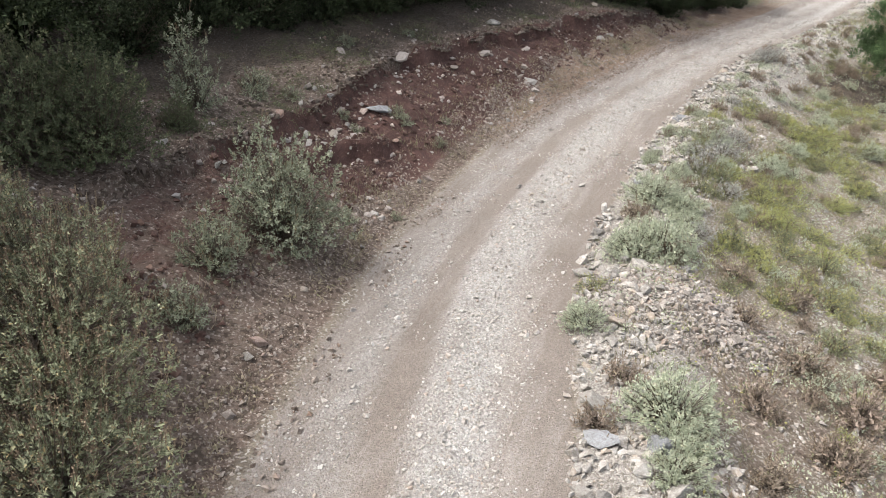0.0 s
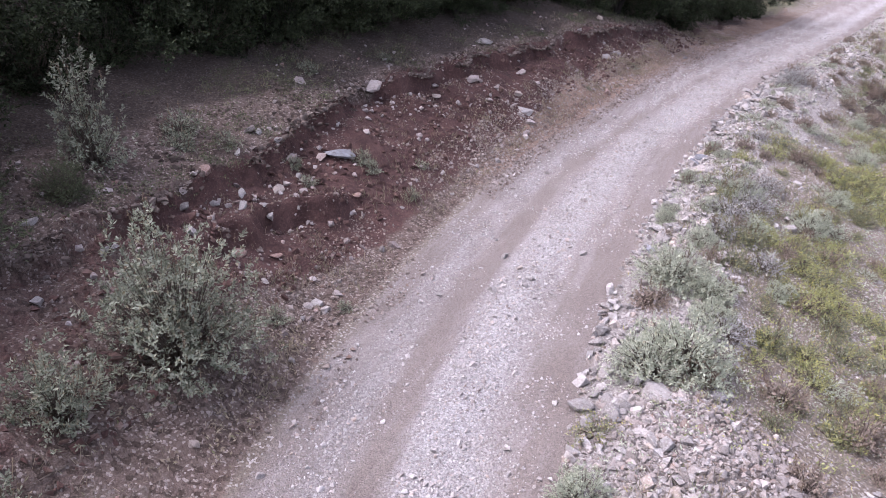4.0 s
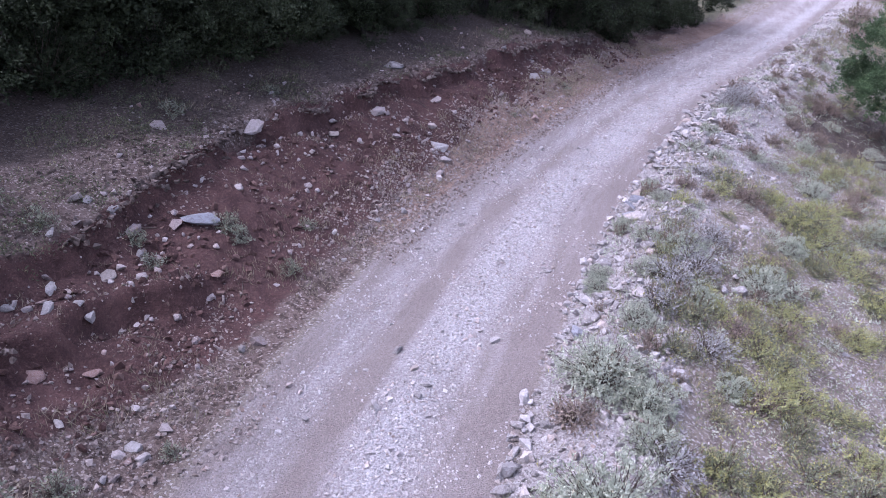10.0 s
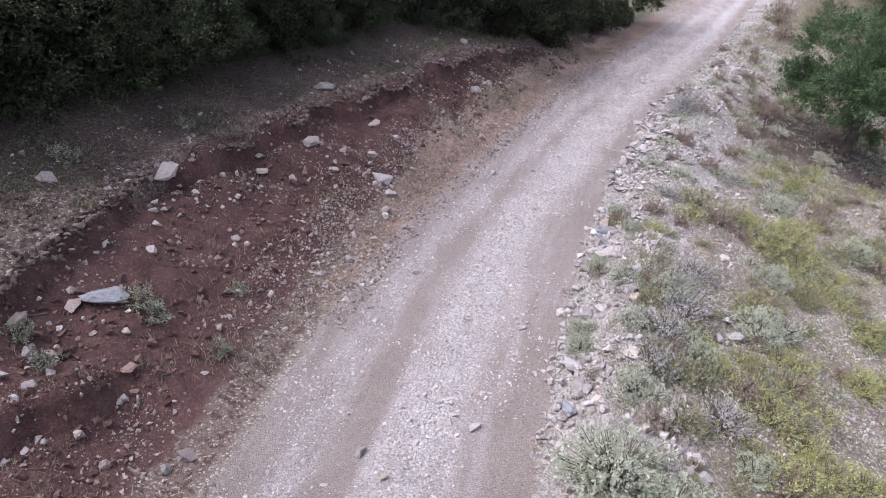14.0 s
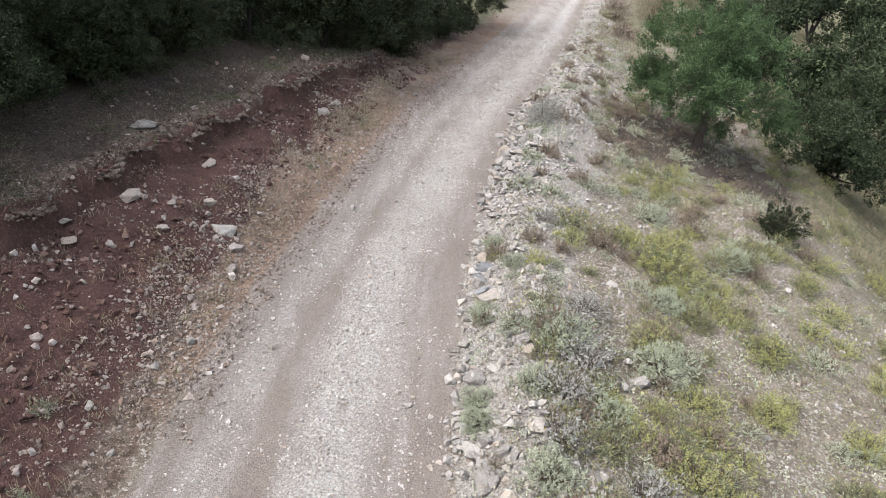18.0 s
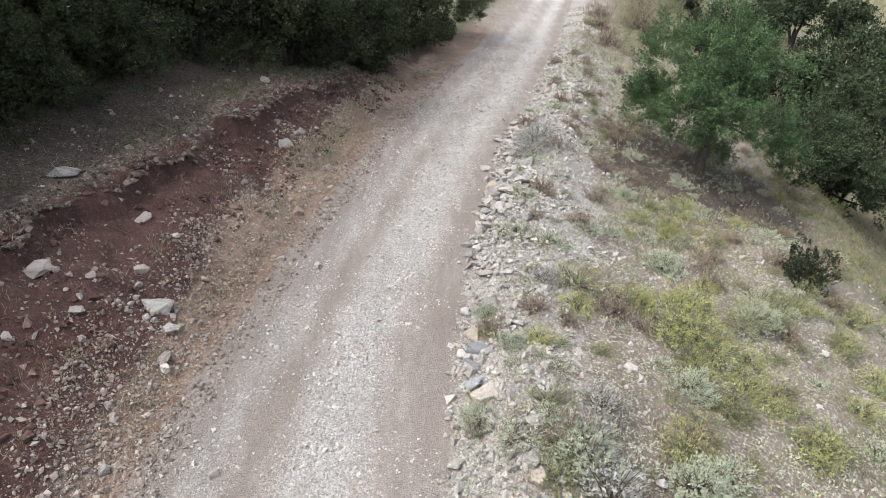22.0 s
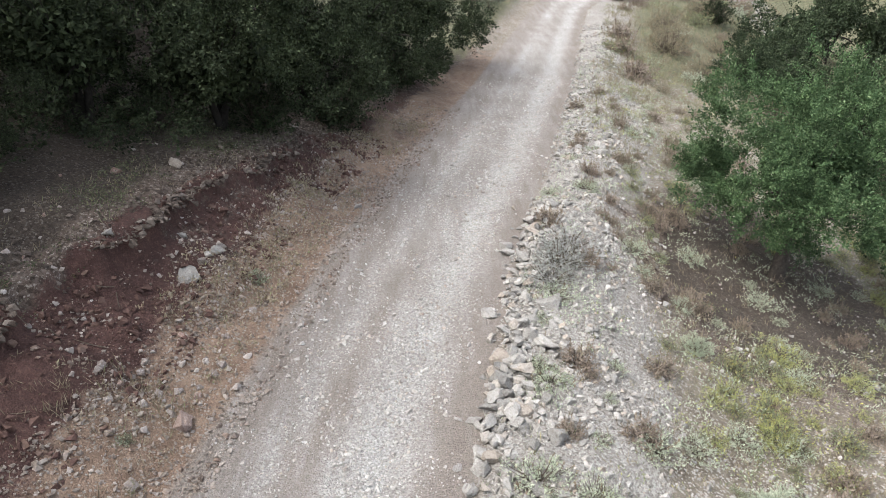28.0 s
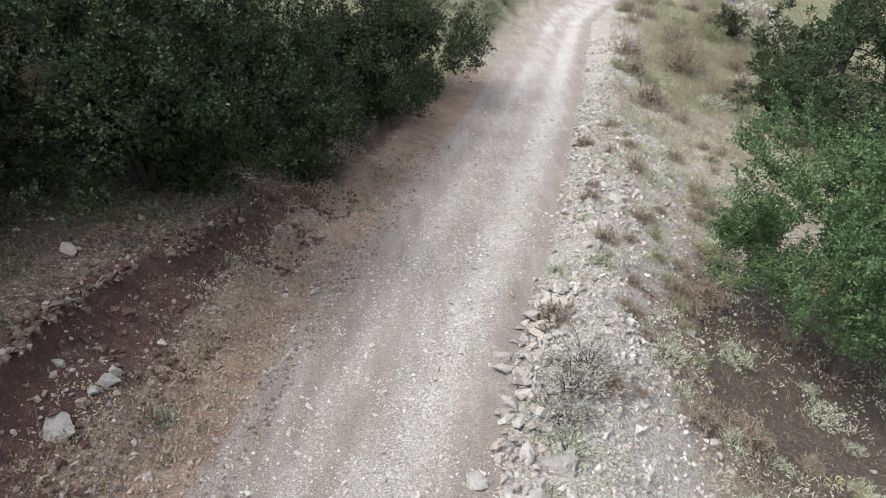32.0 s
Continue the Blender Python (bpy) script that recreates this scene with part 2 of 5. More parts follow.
    nt.links.new(crumb, sep3.inputs[0])
    colour = mix(nt, ramp(nt, sep3.outputs[0], 0.6, 1.0), colour, mix(nt, 1.0, colour, (0.72, 0.7, 0.69), "MULTIPLY"))
    colour = mix(nt, ramp(nt, sep3.outputs[1], 0.7, 1.0), colour, mix(nt, 1.0, colour, (1.3, 1.29, 1.28), "MULTIPLY"))
    nt.links.new(colour, bsdf.inputs["Base Color"])
    height = maths(nt, "ADD", maths(nt, "MULTIPLY", fine, 0.6), maths(nt, "MULTIPLY", maths(nt, "SUBTRACT", 1.0, dist), 0.35))
    height = maths(nt, "ADD", height, maths(nt, "ADD", maths(nt, "MULTIPLY", grit, 0.3), maths(nt, "MULTIPLY", tiny, -0.35)))
    bumped(nt, bsdf, height, 1.0, 0.034)
    return m


def stone_material(name, dark, light, tint, fleck=(0.5, 0.48, 0.46)):
    m, nt, bsdf = material(name, 0.85)
    info = nt.nodes.new("ShaderNodeObjectInfo")
    isl = nt.nodes.new("ShaderNodeNewGeometry")
    pick = maths(nt, "FRACT", maths(nt, "ADD", info.outputs["Random"], isl.outputs["Random Per Island"]))
    base = mix(nt, pick, dark, light)
    base = mix(nt, ramp(nt, pick, 0.8, 0.95), base, tint)
    base = mix(nt, ramp(nt, noise_at(nt, 14, 5, 0.7), 0.4, 0.75), base, mix(nt, 1.0, base, (0.62, 0.56, 0.5), "MULTIPLY"))
    base = mix(nt, ramp(nt, noise_at(nt, 60, 4, 0.7), 0.5, 0.8), base, fleck)
    nt.links.new(base, bsdf.inputs["Base Color"])
    stain = ramp(nt, noise_at(nt, 3.2, 6, 0.75), 0.48, 0.62)
    base = mix(nt, stain, base, mix(nt, 1.0, base, (0.74, 0.71, 0.68), "MULTIPLY"))
    nt.links.new(base, bsdf.inputs["Base Color"])
    relief = maths(nt, "ADD", noise_at(nt, 40, 6, 0.7), noise_at(nt, 9, 5, 0.75))
    bumped(nt, bsdf, relief, 0.55, 0.022)
    return m


def leaf_material(name, dark, light, odd, translucent=0.25, deep=0.62):
    m, nt, bsdf = material(name, 0.7)
    bsdf.inputs["Specular IOR Level"].default_value = 0.12
    isl = nt.nodes.new("ShaderNodeNewGeometry")
    info = nt.nodes.new("ShaderNodeObjectInfo")
    base = mix(nt, isl.outputs["Random Per Island"], dark, light)
    base = mix(nt, ramp(nt, isl.outputs["Random Per Island"], 0.86, 0.98), base, odd)
    base = mix(nt, maths(nt, "MULTIPLY", info.outputs["Random"], 0.35), base, mix(nt, 1.0, base, (0.75, 0.8, 0.7), "MULTIPLY"))
    # shade inside the foliage painted in: noise darkens clumps of leaves by deep
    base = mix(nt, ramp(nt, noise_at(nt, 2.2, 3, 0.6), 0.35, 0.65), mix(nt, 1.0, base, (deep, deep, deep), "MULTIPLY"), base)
    nt.links.new(base, bsdf.inputs["Base Color"])
    tr = nt.nodes.new("ShaderNodeBsdfTranslucent")
    nt.links.new(base, tr.inputs["Color"])
    ms = nt.nodes.new("ShaderNodeMixShader")
    ms.inputs[0].default_value = translucent
    nt.links.new(bsdf.outputs[0], ms.inputs[1])
    nt.links.new(tr.outputs[0], ms.inputs[2])
    nt.links.new(ms.outputs[0], nt.nodes["Material Output"].inputs["Surface"])
    return m


def bark_material(name, dark, light):
    m, nt, bsdf = material(name, 0.95)
    base = mix(nt, ramp(nt, noise_at(nt, 18, 5, 0.7), 0.35, 0.65), dark, light)
    nt.links.new(base, bsdf.inputs["Base Color"])
    bumped(nt, bsdf, noise_at(nt, 45, 5), 0.8, 0.02)
    return m


EARTH = ground_material()
CLOD = stone_material("red_soil_clod", (0.06, 0.033, 0.028), (0.13, 0.077, 0.063), (0.17, 0.115, 0.093), (0.145, 0.094, 0.077))
LIP_CLOD = stone_material("grey_brown_clod", (0.06, 0.044, 0.036), (0.14, 0.115, 0.097), (0.2, 0.17, 0.148), (0.15, 0.125, 0.106))
LIMESTONE = stone_material("limestone", (0.19, 0.182, 0.17), (0.43, 0.415, 0.39), (0.33, 0.285, 0.24))
REDSTONE = stone_material("red_dusted_stone", (0.19, 0.155, 0.14), (0.46, 0.425, 0.395), (0.24, 0.155, 0.125))
GREYSTONE = stone_material("blue_grey_limestone", (0.15, 0.16, 0.175), (0.3, 0.315, 0.335), (0.25, 0.245, 0.235), (0.42, 0.42, 0.42))
ROAD_STONE = stone_material("pale_road_stone", (0.31, 0.288, 0.268), (0.54, 0.525, 0.5), (0.4, 0.34, 0.295), (0.5, 0.485, 0.465))
HEAP_STONE = stone_material("heap_stone", (0.16, 0.142, 0.128), (0.4, 0.37, 0.34), (0.24, 0.19, 0.16), (0.36, 0.34, 0.32))
VERGE_STONE = stone_material("dusty_small_stone", (0.13, 0.1, 0.084), (0.42, 0.375, 0.335), (0.2, 0.14, 0.11), (0.3, 0.265, 0.235))
GRAVEL = stone_material("crushed_stone", (0.24, 0.212, 0.192), (0.53, 0.51, 0.48), (0.37, 0.3, 0.25))
# low last value: strong painted shade between the oaks' boughs
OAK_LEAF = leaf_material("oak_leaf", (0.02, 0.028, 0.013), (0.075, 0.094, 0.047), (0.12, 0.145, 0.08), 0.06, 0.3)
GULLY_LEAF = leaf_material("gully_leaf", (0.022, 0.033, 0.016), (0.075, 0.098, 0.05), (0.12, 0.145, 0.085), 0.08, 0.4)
# tree and bush leaves: their shaded gaps are partly painted by the same noise
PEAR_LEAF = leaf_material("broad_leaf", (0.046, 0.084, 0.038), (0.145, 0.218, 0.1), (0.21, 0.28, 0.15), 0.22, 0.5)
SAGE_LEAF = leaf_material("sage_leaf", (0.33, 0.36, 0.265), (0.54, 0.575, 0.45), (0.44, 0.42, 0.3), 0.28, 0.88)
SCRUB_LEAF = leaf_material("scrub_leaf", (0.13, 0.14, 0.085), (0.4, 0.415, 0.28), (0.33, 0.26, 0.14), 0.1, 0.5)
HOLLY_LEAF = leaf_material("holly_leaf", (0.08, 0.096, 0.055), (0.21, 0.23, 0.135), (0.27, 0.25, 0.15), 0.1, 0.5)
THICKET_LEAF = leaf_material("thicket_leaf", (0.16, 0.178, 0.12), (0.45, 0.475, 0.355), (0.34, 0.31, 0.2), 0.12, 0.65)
MOSS_LEAF = leaf_material("herb_leaf", (0.16, 0.17, 0.105), (0.32, 0.335, 0.21), (0.42, 0.38, 0.14), 0.22, 0.82)
DARK_HERB = leaf_material("dark_herb_leaf", (0.08, 0.09, 0.05), (0.2, 0.21, 0.13), (0.24, 0.22, 0.12), 0.15)
YELLOW_LEAF = leaf_material("yellow_flowering_herb", (0.24, 0.265, 0.125), (0.42, 0.43, 0.21), (0.48, 0.45, 0.15), 0.22, 0.85)
STRAW = leaf_material("dry_grass", (0.18, 0.147, 0.103), (0.38, 0.325, 0.24), (0.22, 0.23, 0.12), 0.15, 0.82)
STALK = leaf_material("dry_stalk", (0.13, 0.095, 0.066), (0.27, 0.205, 0.145), (0.34, 0.27, 0.19), 0.1, 0.8)
WISP = leaf_material("dry_wisp", (0.2, 0.155, 0.125), (0.38, 0.31, 0.26), (0.28, 0.26, 0.17), 0.2, 0.8)
GREY_WISP = leaf_material("grey_wisp", (0.27, 0.265, 0.25), (0.46, 0.455, 0.43), (0.36, 0.33, 0.28), 0.25, 0.88)
FLOWER = leaf_material("yellow_flower", (0.3, 0.3, 0.115), (0.42, 0.4, 0.15), (0.5, 0.45, 0.13), 0.25, 0.85)
BARK = bark_material("bark", (0.032, 0.026, 0.022), (0.08, 0.067, 0.056))
OAK_BARK = bark_material("dark_bark", (0.013, 0.011, 0.009), (0.034, 0.029, 0.025))
TWIG = bark_material("twig", (0.06, 0.048, 0.037), (0.14, 0.113, 0.09))


# ---- ground sheet and road ----
def spaced(lo, a, b, hi, step, growth):
    mid = list(np.arange(a, b, step))
    up, down, w = [], [], step
    v = mid[-1]
    while v < hi:
        w *= growth
        v += w
        up.append(v)
    w, v = step, mid[0]
    while v > lo:
        w *= growth
        v -= w
        down.append(v)
    return np.array(down[::-1] + mid + up)


def link_mesh(name, verts, faces, mat, parent=None, smooth_shade=True):
    me = bpy.data.meshes.new(name)
    me.from_pydata(verts, [], faces) if not isinstance(faces, np.ndarray) else fill_mesh(me, verts, faces)
    me.materials.append(mat)
    me.polygons.foreach_set("use_smooth", np.full(len(me.polygons), smooth_shade))
    ob = new(name, me)
    if parent is not None:
        ob.parent = parent
    return ob


def fill_mesh(me, verts, faces):
    k = faces.shape[1]
    me.vertices.add(len(verts))
    me.vertices.foreach_set("co", np.ascontiguousarray(verts, np.float32).ravel())
    me.loops.add(faces.size)
    me.loops.foreach_set("vertex_index", np.ascontiguousarray(faces, np.int32).ravel())
    me.polygons.add(len(faces))
    me.polygons.foreach_set("loop_start", np.arange(0, faces.size, k, dtype=np.int32))
    me.update(calc_edges=True)
    me.validate()


def part(name, verts, faces, mat, parent, label="", smooth_shade=False, kind=""):
    return tagged(link_mesh(name, verts, faces, mat, parent, smooth_shade), label, kind=kind)


def gravel_on(u, y):
    """How much crushed stone lies across the track: pale bands in and between the wheel ruts, dust beside them."""
    a, b = 0.2 + 0.13 * smooth(-4, 9, y), 0.62 + 0.12 * smooth(-2, 12, y)
    g = 0.14 + 0.86 * np.exp(-(((u - b) / 0.13) ** 2)) + (0.35 + 0.35 * smooth(-0.3, 0.5, value_noise(u, y, 4.0, 61))) * np.exp(-(((u - a) / 0.08) ** 2))
    g = g + 0.3 * np.exp(-(((u - 0.48) / 0.08) ** 2)) - (0.2 + 0.5 * smooth(0, -6, y)) * np.exp(-(((u - 0.37 - 0.08 * smooth(-4, 8, y)) / 0.055) ** 2)) * smooth(14, 4, y) - 0.15 * smooth(0.84, 0.93, u)
    return np.clip(g, 0, 1)


def build_ground():
    xs = spaced(-90, -8.0, 7.0, 120, 0.085, 1.07)
    ys = spaced(-60, -18.0, 12.0, 150, 0.085, 1.05)
    gx, gy = np.meshgrid(xs, ys)
    gz = terrain(gx, gy)
    verts = np.stack([gx, gy, gz], -1).reshape(-1, 3)
    nx = len(xs)
    i, j = np.meshgrid(np.arange(nx - 1), np.arange(len(ys) - 1))
    a = (j * nx + i).ravel()
    faces = np.stack([a, a + 1, a + nx + 1, a + nx], -1)
    x, y = gx.ravel(), gy.ravel()
    xl, xr = LEFT_X(y), RIGHT_X(y)
    u, dl, dr = (x - xl) / (xr - xl), xl - x, x - xr
    s = dl / BANK_D(y)
    masks = {
        "road": smooth(-0.35, 0.2, -np.maximum(dl, dr) + 0.0),
        "gravel": gravel_on(u, y) + 0 * x,
        "verge": (0.28 + 0.72 * smooth(-6, -1.0, y)) * smooth(-0.3, 0.1, dl) * smooth(0.95 + 0.75 * smooth(-2, 3, y), 0.3 + 0.5 * smooth(-2, 3, y), dl) * smooth(30, 16, y),
        "red": smooth(0.1 + 0.22 * smooth(-1, 3, y) + 0.2 * smooth(-7, -10, y), 0.36 + 0.2 * smooth(-1, 3, y) + 0.2 * smooth(-7, -10, y), s) * smooth(1.1, 0.99, s) * smooth(26, 12, y) * (0.45 + 0.55 * smooth(-11.5, -9.5, y)) * (1 - 0.38 * smooth(1.5, 7, y)),
        "rubble": smooth(-0.1, 0.25, dr) * smooth(2.1 + 0.6 * smooth(0, 4, y), 1.3 + 0.6 * smooth(0, 4, y), dr) * 0.8,
        "scrub": 0.1 * smooth(1.7, 2.6, dr) * smooth(-0.3, 0.3, value_noise(x, y, 1.3, 71)) * smooth(11, 4, y) + smooth(18, 24, y) * smooth(0.4, 1.5, dl) * 0.8 + smooth(6.0, 9.5, dr) + smooth(16, 24, y) * smooth(1.5, 3.0, dr) * 0.7,
        # leaf litter, widened round the broadleaf tree's foot to paint in its shade
        "shaded_litter": smooth(0.0, 0.9, dl - BANK_D(y) - 0.7 * smooth(6, 10, y) - 1.1 * smooth(-4, -7, y)) * smooth(30, 20, y) + 2.0 * np.exp(-(((x - 5.6) / 2.7) ** 2) - ((y - 8.2) / 2.9) ** 2) * smooth(2.1, 2.9, dr),
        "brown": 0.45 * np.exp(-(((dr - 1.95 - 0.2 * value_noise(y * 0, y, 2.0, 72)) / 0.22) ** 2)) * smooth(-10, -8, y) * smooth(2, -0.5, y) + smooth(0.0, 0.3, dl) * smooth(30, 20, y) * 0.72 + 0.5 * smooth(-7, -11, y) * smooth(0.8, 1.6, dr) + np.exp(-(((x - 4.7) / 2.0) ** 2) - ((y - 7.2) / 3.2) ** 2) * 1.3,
    }
    fx, fy = x[faces].mean(1), y[faces].mean(1)
    wob = 0.12 * value_noise(fx, fy, 0.6, 11) + 0.06 * value_noise(fx, fy, 0.2, 12)
    on_road = (np.maximum(LEFT_X(fy) - fx, fx - RIGHT_X(fy)) + wob < 0.05) & (fy < 46)
    for name, keep, label in (("ground", ~on_road, "stony hillside earth with a red cut bank"), ("road", on_road, "pale gravel mountain track with two wheel ruts")):
        f = faces[keep]
        used, inv = np.unique(f, return_inverse=True)
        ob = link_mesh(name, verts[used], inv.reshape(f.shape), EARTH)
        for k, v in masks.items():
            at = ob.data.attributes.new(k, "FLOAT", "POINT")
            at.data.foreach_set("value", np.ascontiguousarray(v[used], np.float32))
        tagged(ob, label, name, kind="structure")


build_ground()


# ---- stones ----
rng = np.random.default_rng(7)


def broken(seed, points, cuts=0, rough=0.0):
    """An angular broken stone: the hull of a few random points, its faces roughened where it is large."""
    r = np.random.default_rng(seed)
    bm = bmesh.new()
    p = unit(r.normal(size=(points, 3))) * r.uniform(0.75, 1.0, (points, 1)) * np.sort(r.uniform(0.5, 1.0, 3))[::-1]
    for q in p:
        bm.verts.new(q)
    res = bmesh.ops.convex_hull(bm, input=bm.verts)
    bmesh.ops.delete(bm, geom=[g for g in res["geom_interior"] if isinstance(g, bmesh.types.BMVert)], context="VERTS")
    if cuts:
        bmesh.ops.bevel(bm, geom=bm.edges[:], offset=0.022, segments=1, affect="EDGES", profile=0.5)
        bmesh.ops.triangulate(bm, faces=bm.faces[:])
        bmesh.ops.subdivide_edges(bm, edges=bm.edges[:], cuts=cuts, use_grid_fill=True)
        bmesh.ops.triangulate(bm, faces=bm.faces[:])
        for q in bm.verts:
            q.co *= 1 + rough * (noise.noise(q.co * 2.3 + Vector((seed, 0, 0))) + 0.7 * noise.noise(q.co * 6.0) + 0.6 * noise.noise(q.co * 13.0))
    bmesh.ops.triangulate(bm, faces=bm.faces[:])
    bm.verts.ensure_lookup_table()
    bm.verts.index_update()
    v = np.array([q.co[:] for q in bm.verts])
    f = np.array([[q.index for q in g.verts] for g in bm.faces])
    bm.free()
    return v / np.abs(v).max(), f


def unit(v):
    return v / np.maximum(np.linalg.norm(v, axis=-1, keepdims=True), 1e-9)


def turns(n, r):
    a, b, c = r.uniform(0, 2 * np.pi, n), r.normal(0, 0.5, n), r.normal(0, 0.5, n)
    out = np.zeros((n, 3, 3))
    ca, sa, cb, sb, cc, sc = np.cos(a), np.sin(a), np.cos(b), np.sin(b), np.cos(c), np.sin(c)
    rz = np.zeros((n, 3, 3)); rz[:, 0, 0], rz[:, 0, 1], rz[:, 1, 0], rz[:, 1, 1], rz[:, 2, 2] = ca, -sa, sa, ca, 1
    rx = np.zeros((n, 3, 3)); rx[:, 0, 0], rx[:, 1, 1], rx[:, 1, 2], rx[:, 2, 1], rx[:, 2, 2] = 1, cb, -sb, sb, cb
    ry = np.zeros((n, 3, 3)); ry[:, 1, 1], ry[:, 0, 0], ry[:, 0, 2], ry[:, 2, 0], ry[:, 2, 2] = 1, cc, sc, -sc, cc
    return rz @ rx @ ry


def scattered(name, shapes, places, turn, sizes, mat, label, category, smooth_shade=False):
    """Many loose pieces that nobody could count, joined into one object."""
    vs, fs, base = [], [], 0
    pick = np.arange(len(places)) % len(shapes)
    for k, (v, f) in enumerate(shapes):
        sel = pick == k
        n = int(sel.sum())
        if not n:
            continue
        w = np.einsum("nij,vj->nvi", turn[sel], v) * sizes[sel][:, None, None] + places[sel][:, None, :]
        vs.append(w.reshape(-1, 3))
        fs.append((f[None] + base + (np.arange(n) * len(v))[:, None, None]).reshape(-1, f.shape[1]))
        base += n * len(v)
    ob = link_mesh(name, np.concatenate(vs), np.concatenate(fs), mat, None, smooth_shade)
    return tagged(ob, label, category, kind="stuff")



OCTA = (np.array([[1, 0, 0], [-1, 0, 0], [0, 1, 0], [0, -1, 0], [0, 0, 1], [0, 0, -1]], float), np.array([[0, 2, 4], [2, 1, 4], [1, 3, 4], [3, 0, 4], [2, 0, 5], [1, 2, 5], [3, 1, 5], [0, 3, 5]]))


def shard(seed):
    r = np.random.default_rng(seed)
    v = OCTA[0] * r.uniform(0.55, 1.0, (6, 1)) + r.normal(0, 0.16, (6, 3))
    return v * r.uniform(0.6, 1.1, 3), OCTA[1]


PEBBLES = [broken(k, 9) for k in range(14)]
CHIPS = [shard(k) for k in range(12)]
BOULDERS = [broken(40 + k, 14, 3, 0.12) for k in range(14)]
STONES = [broken(70 + k, 12, 1, 0.09) for k in range(14)]


def strew(name, n, x_of, y_lo, y_hi, lo, hi, mat, label, thin=None, shapes=None, power=2.6):
    """Loose stones: x_of gives x for a y and a random number; small ones far outnumber large ones."""
    y = rng.uniform(y_lo, y_hi, n)
    x = x_of(y, rng.uniform(0, 1, n))
    if thin is not None:
        keep = rng.uniform(0, 1, n) < thin(x, y)
        x, y = x[keep], y[keep]
    size = lo * (hi / lo) ** (rng.uniform(0, 1, len(x)) ** power)
    z = terrain(x, y) + size * 0.2
    return scattered(name, shapes or PEBBLES, np.stack([x, y, z], -1), turns(len(x), rng), size, mat, label, "gravel")


def between(a, b):
    return lambda y, r: a(y) + (b(y) - a(y)) * r


def patch(size, seed, cut=0.0):
    return lambda x, y: smooth(cut - 0.3, cut + 0.4, value_noise(x, y, size, seed))


def on_gravel(x, y):
    u = (x - LEFT_X(y)) / (RIGHT_X(y) - LEFT_X(y))
    g = gravel_on(u, y)
    return np.clip(g + 0.35 * value_noise(x, y, 0.5, 31), 0, 1)


def heap(x, y):
    return smooth(1.25, 0.5, np.hypot((x - 1.15) / 1.3, (y + 10.5) / 1.1))


def below_tree(x, y):
    """Bare trodden earth around the broadleaf tree's foot."""
    return np.exp(-(((x - 5.2) / 1.9) ** 2) - ((y - 7.9) / 2.3) ** 2) > 0.4


def slope_bare(thin):
    """Fewer loose stones below the broadleaf tree."""
    return lambda x, y: thin(x, y) * (1 - 0.8 * below_tree(x, y)) * (1 - 0.45 * smooth(2, 5, y) * smooth(2.0, 2.8, x - RIGHT_X(y)))


def row_of_stones(x, y):
    near = smooth(1.5, 3.0, y) * smooth(9.0, 7.0, y)
    band = smooth(0.42, 0.12, np.abs(x - RIGHT_X(y) - 0.42 - 0.15 * value_noise(y * 0, y, 1.7, 28)))
    return 0.6 * near * band + (1 - near) * 0.3 * patch(1.1, 27, 0.1)(x, y)


strew("road_gravel", 90000, between(LEFT_X, RIGHT_X), -18, 14, 0.008, 0.03, ROAD_STONE, "loose pale crushed stone lying on the track", on_gravel, CHIPS, 2.2)
strew("road_stones", 16000, between(LEFT_X, RIGHT_X), -18, 20, 0.012, 0.045, ROAD_STONE, "larger pale stones lying on the track", on_gravel)
strew("verge_gravel", 26000, between(lambda y: LEFT_X(y) - 1.3, lambda y: LEFT_X(y) + 0.25), -18, 16, 0.008, 0.055, VERGE_STONE, "loose stones along the foot of the bank", patch(0.9, 21, -0.2), CHIPS, 3.0)
strew("foot_gravel", 20000, between(lambda y: LEFT_X(y) - 1.35, lambda y: LEFT_X(y) + 0.3), -5, 12, 0.01, 0.05, VERGE_STONE, "tan gravel fanned out along the foot of the bank", lambda x, y: 0.35 + 0.65 * patch(0.6, 26, 0.0)(x, y), CHIPS, 2.2)
strew("bank_gravel", 22000, between(lambda y: LEFT_X(y) - BANK_D(y) * 1.05, lambda y: LEFT_X(y) - 0.8), -18, 14, 0.007, 0.05, VERGE_STONE, "small stones stuck in the red soil", patch(0.6, 22, -0.2), CHIPS, 3.0)
strew("ledge_gravel", 26000, lambda y, r: LEFT_X(y) - BANK_D(y) - 2.8 * r ** 1.3, -16, 16, 0.007, 0.045, LIP_CLOD, "small stones in the leaf litter of the ledge", patch(0.9, 23, -0.2), CHIPS, 3.0)
strew("shoulder_rubble", 20000, between(RIGHT_X, lambda y: RIGHT_X(y) + 1.6), -18, 30, 0.012, 0.075, LIMESTONE, "pale broken limestone rubble along the track's edge", patch(0.7, 24, -0.25), None, 2.2)
strew("bank_clods", 9000, between(lambda y: LEFT_X(y) - BANK_D(y) * 1.03, lambda y: LEFT_X(y) - BANK_D(y) * 0.35), -16, 12, 0.012, 0.07, CLOD, "crumbly clods of red soil on the bank", patch(0.5, 32, -0.3), None, 2.2)
strew("lip_clods", 5200, lambda y, r: LEFT_X(y) - BANK_D(y) * (0.97 + 0.45 * r), -13, 12, 0.01, 0.055, LIP_CLOD, "grey clods and stones along the bank's broken lip", patch(0.5, 33, -0.2), None, 2.4)
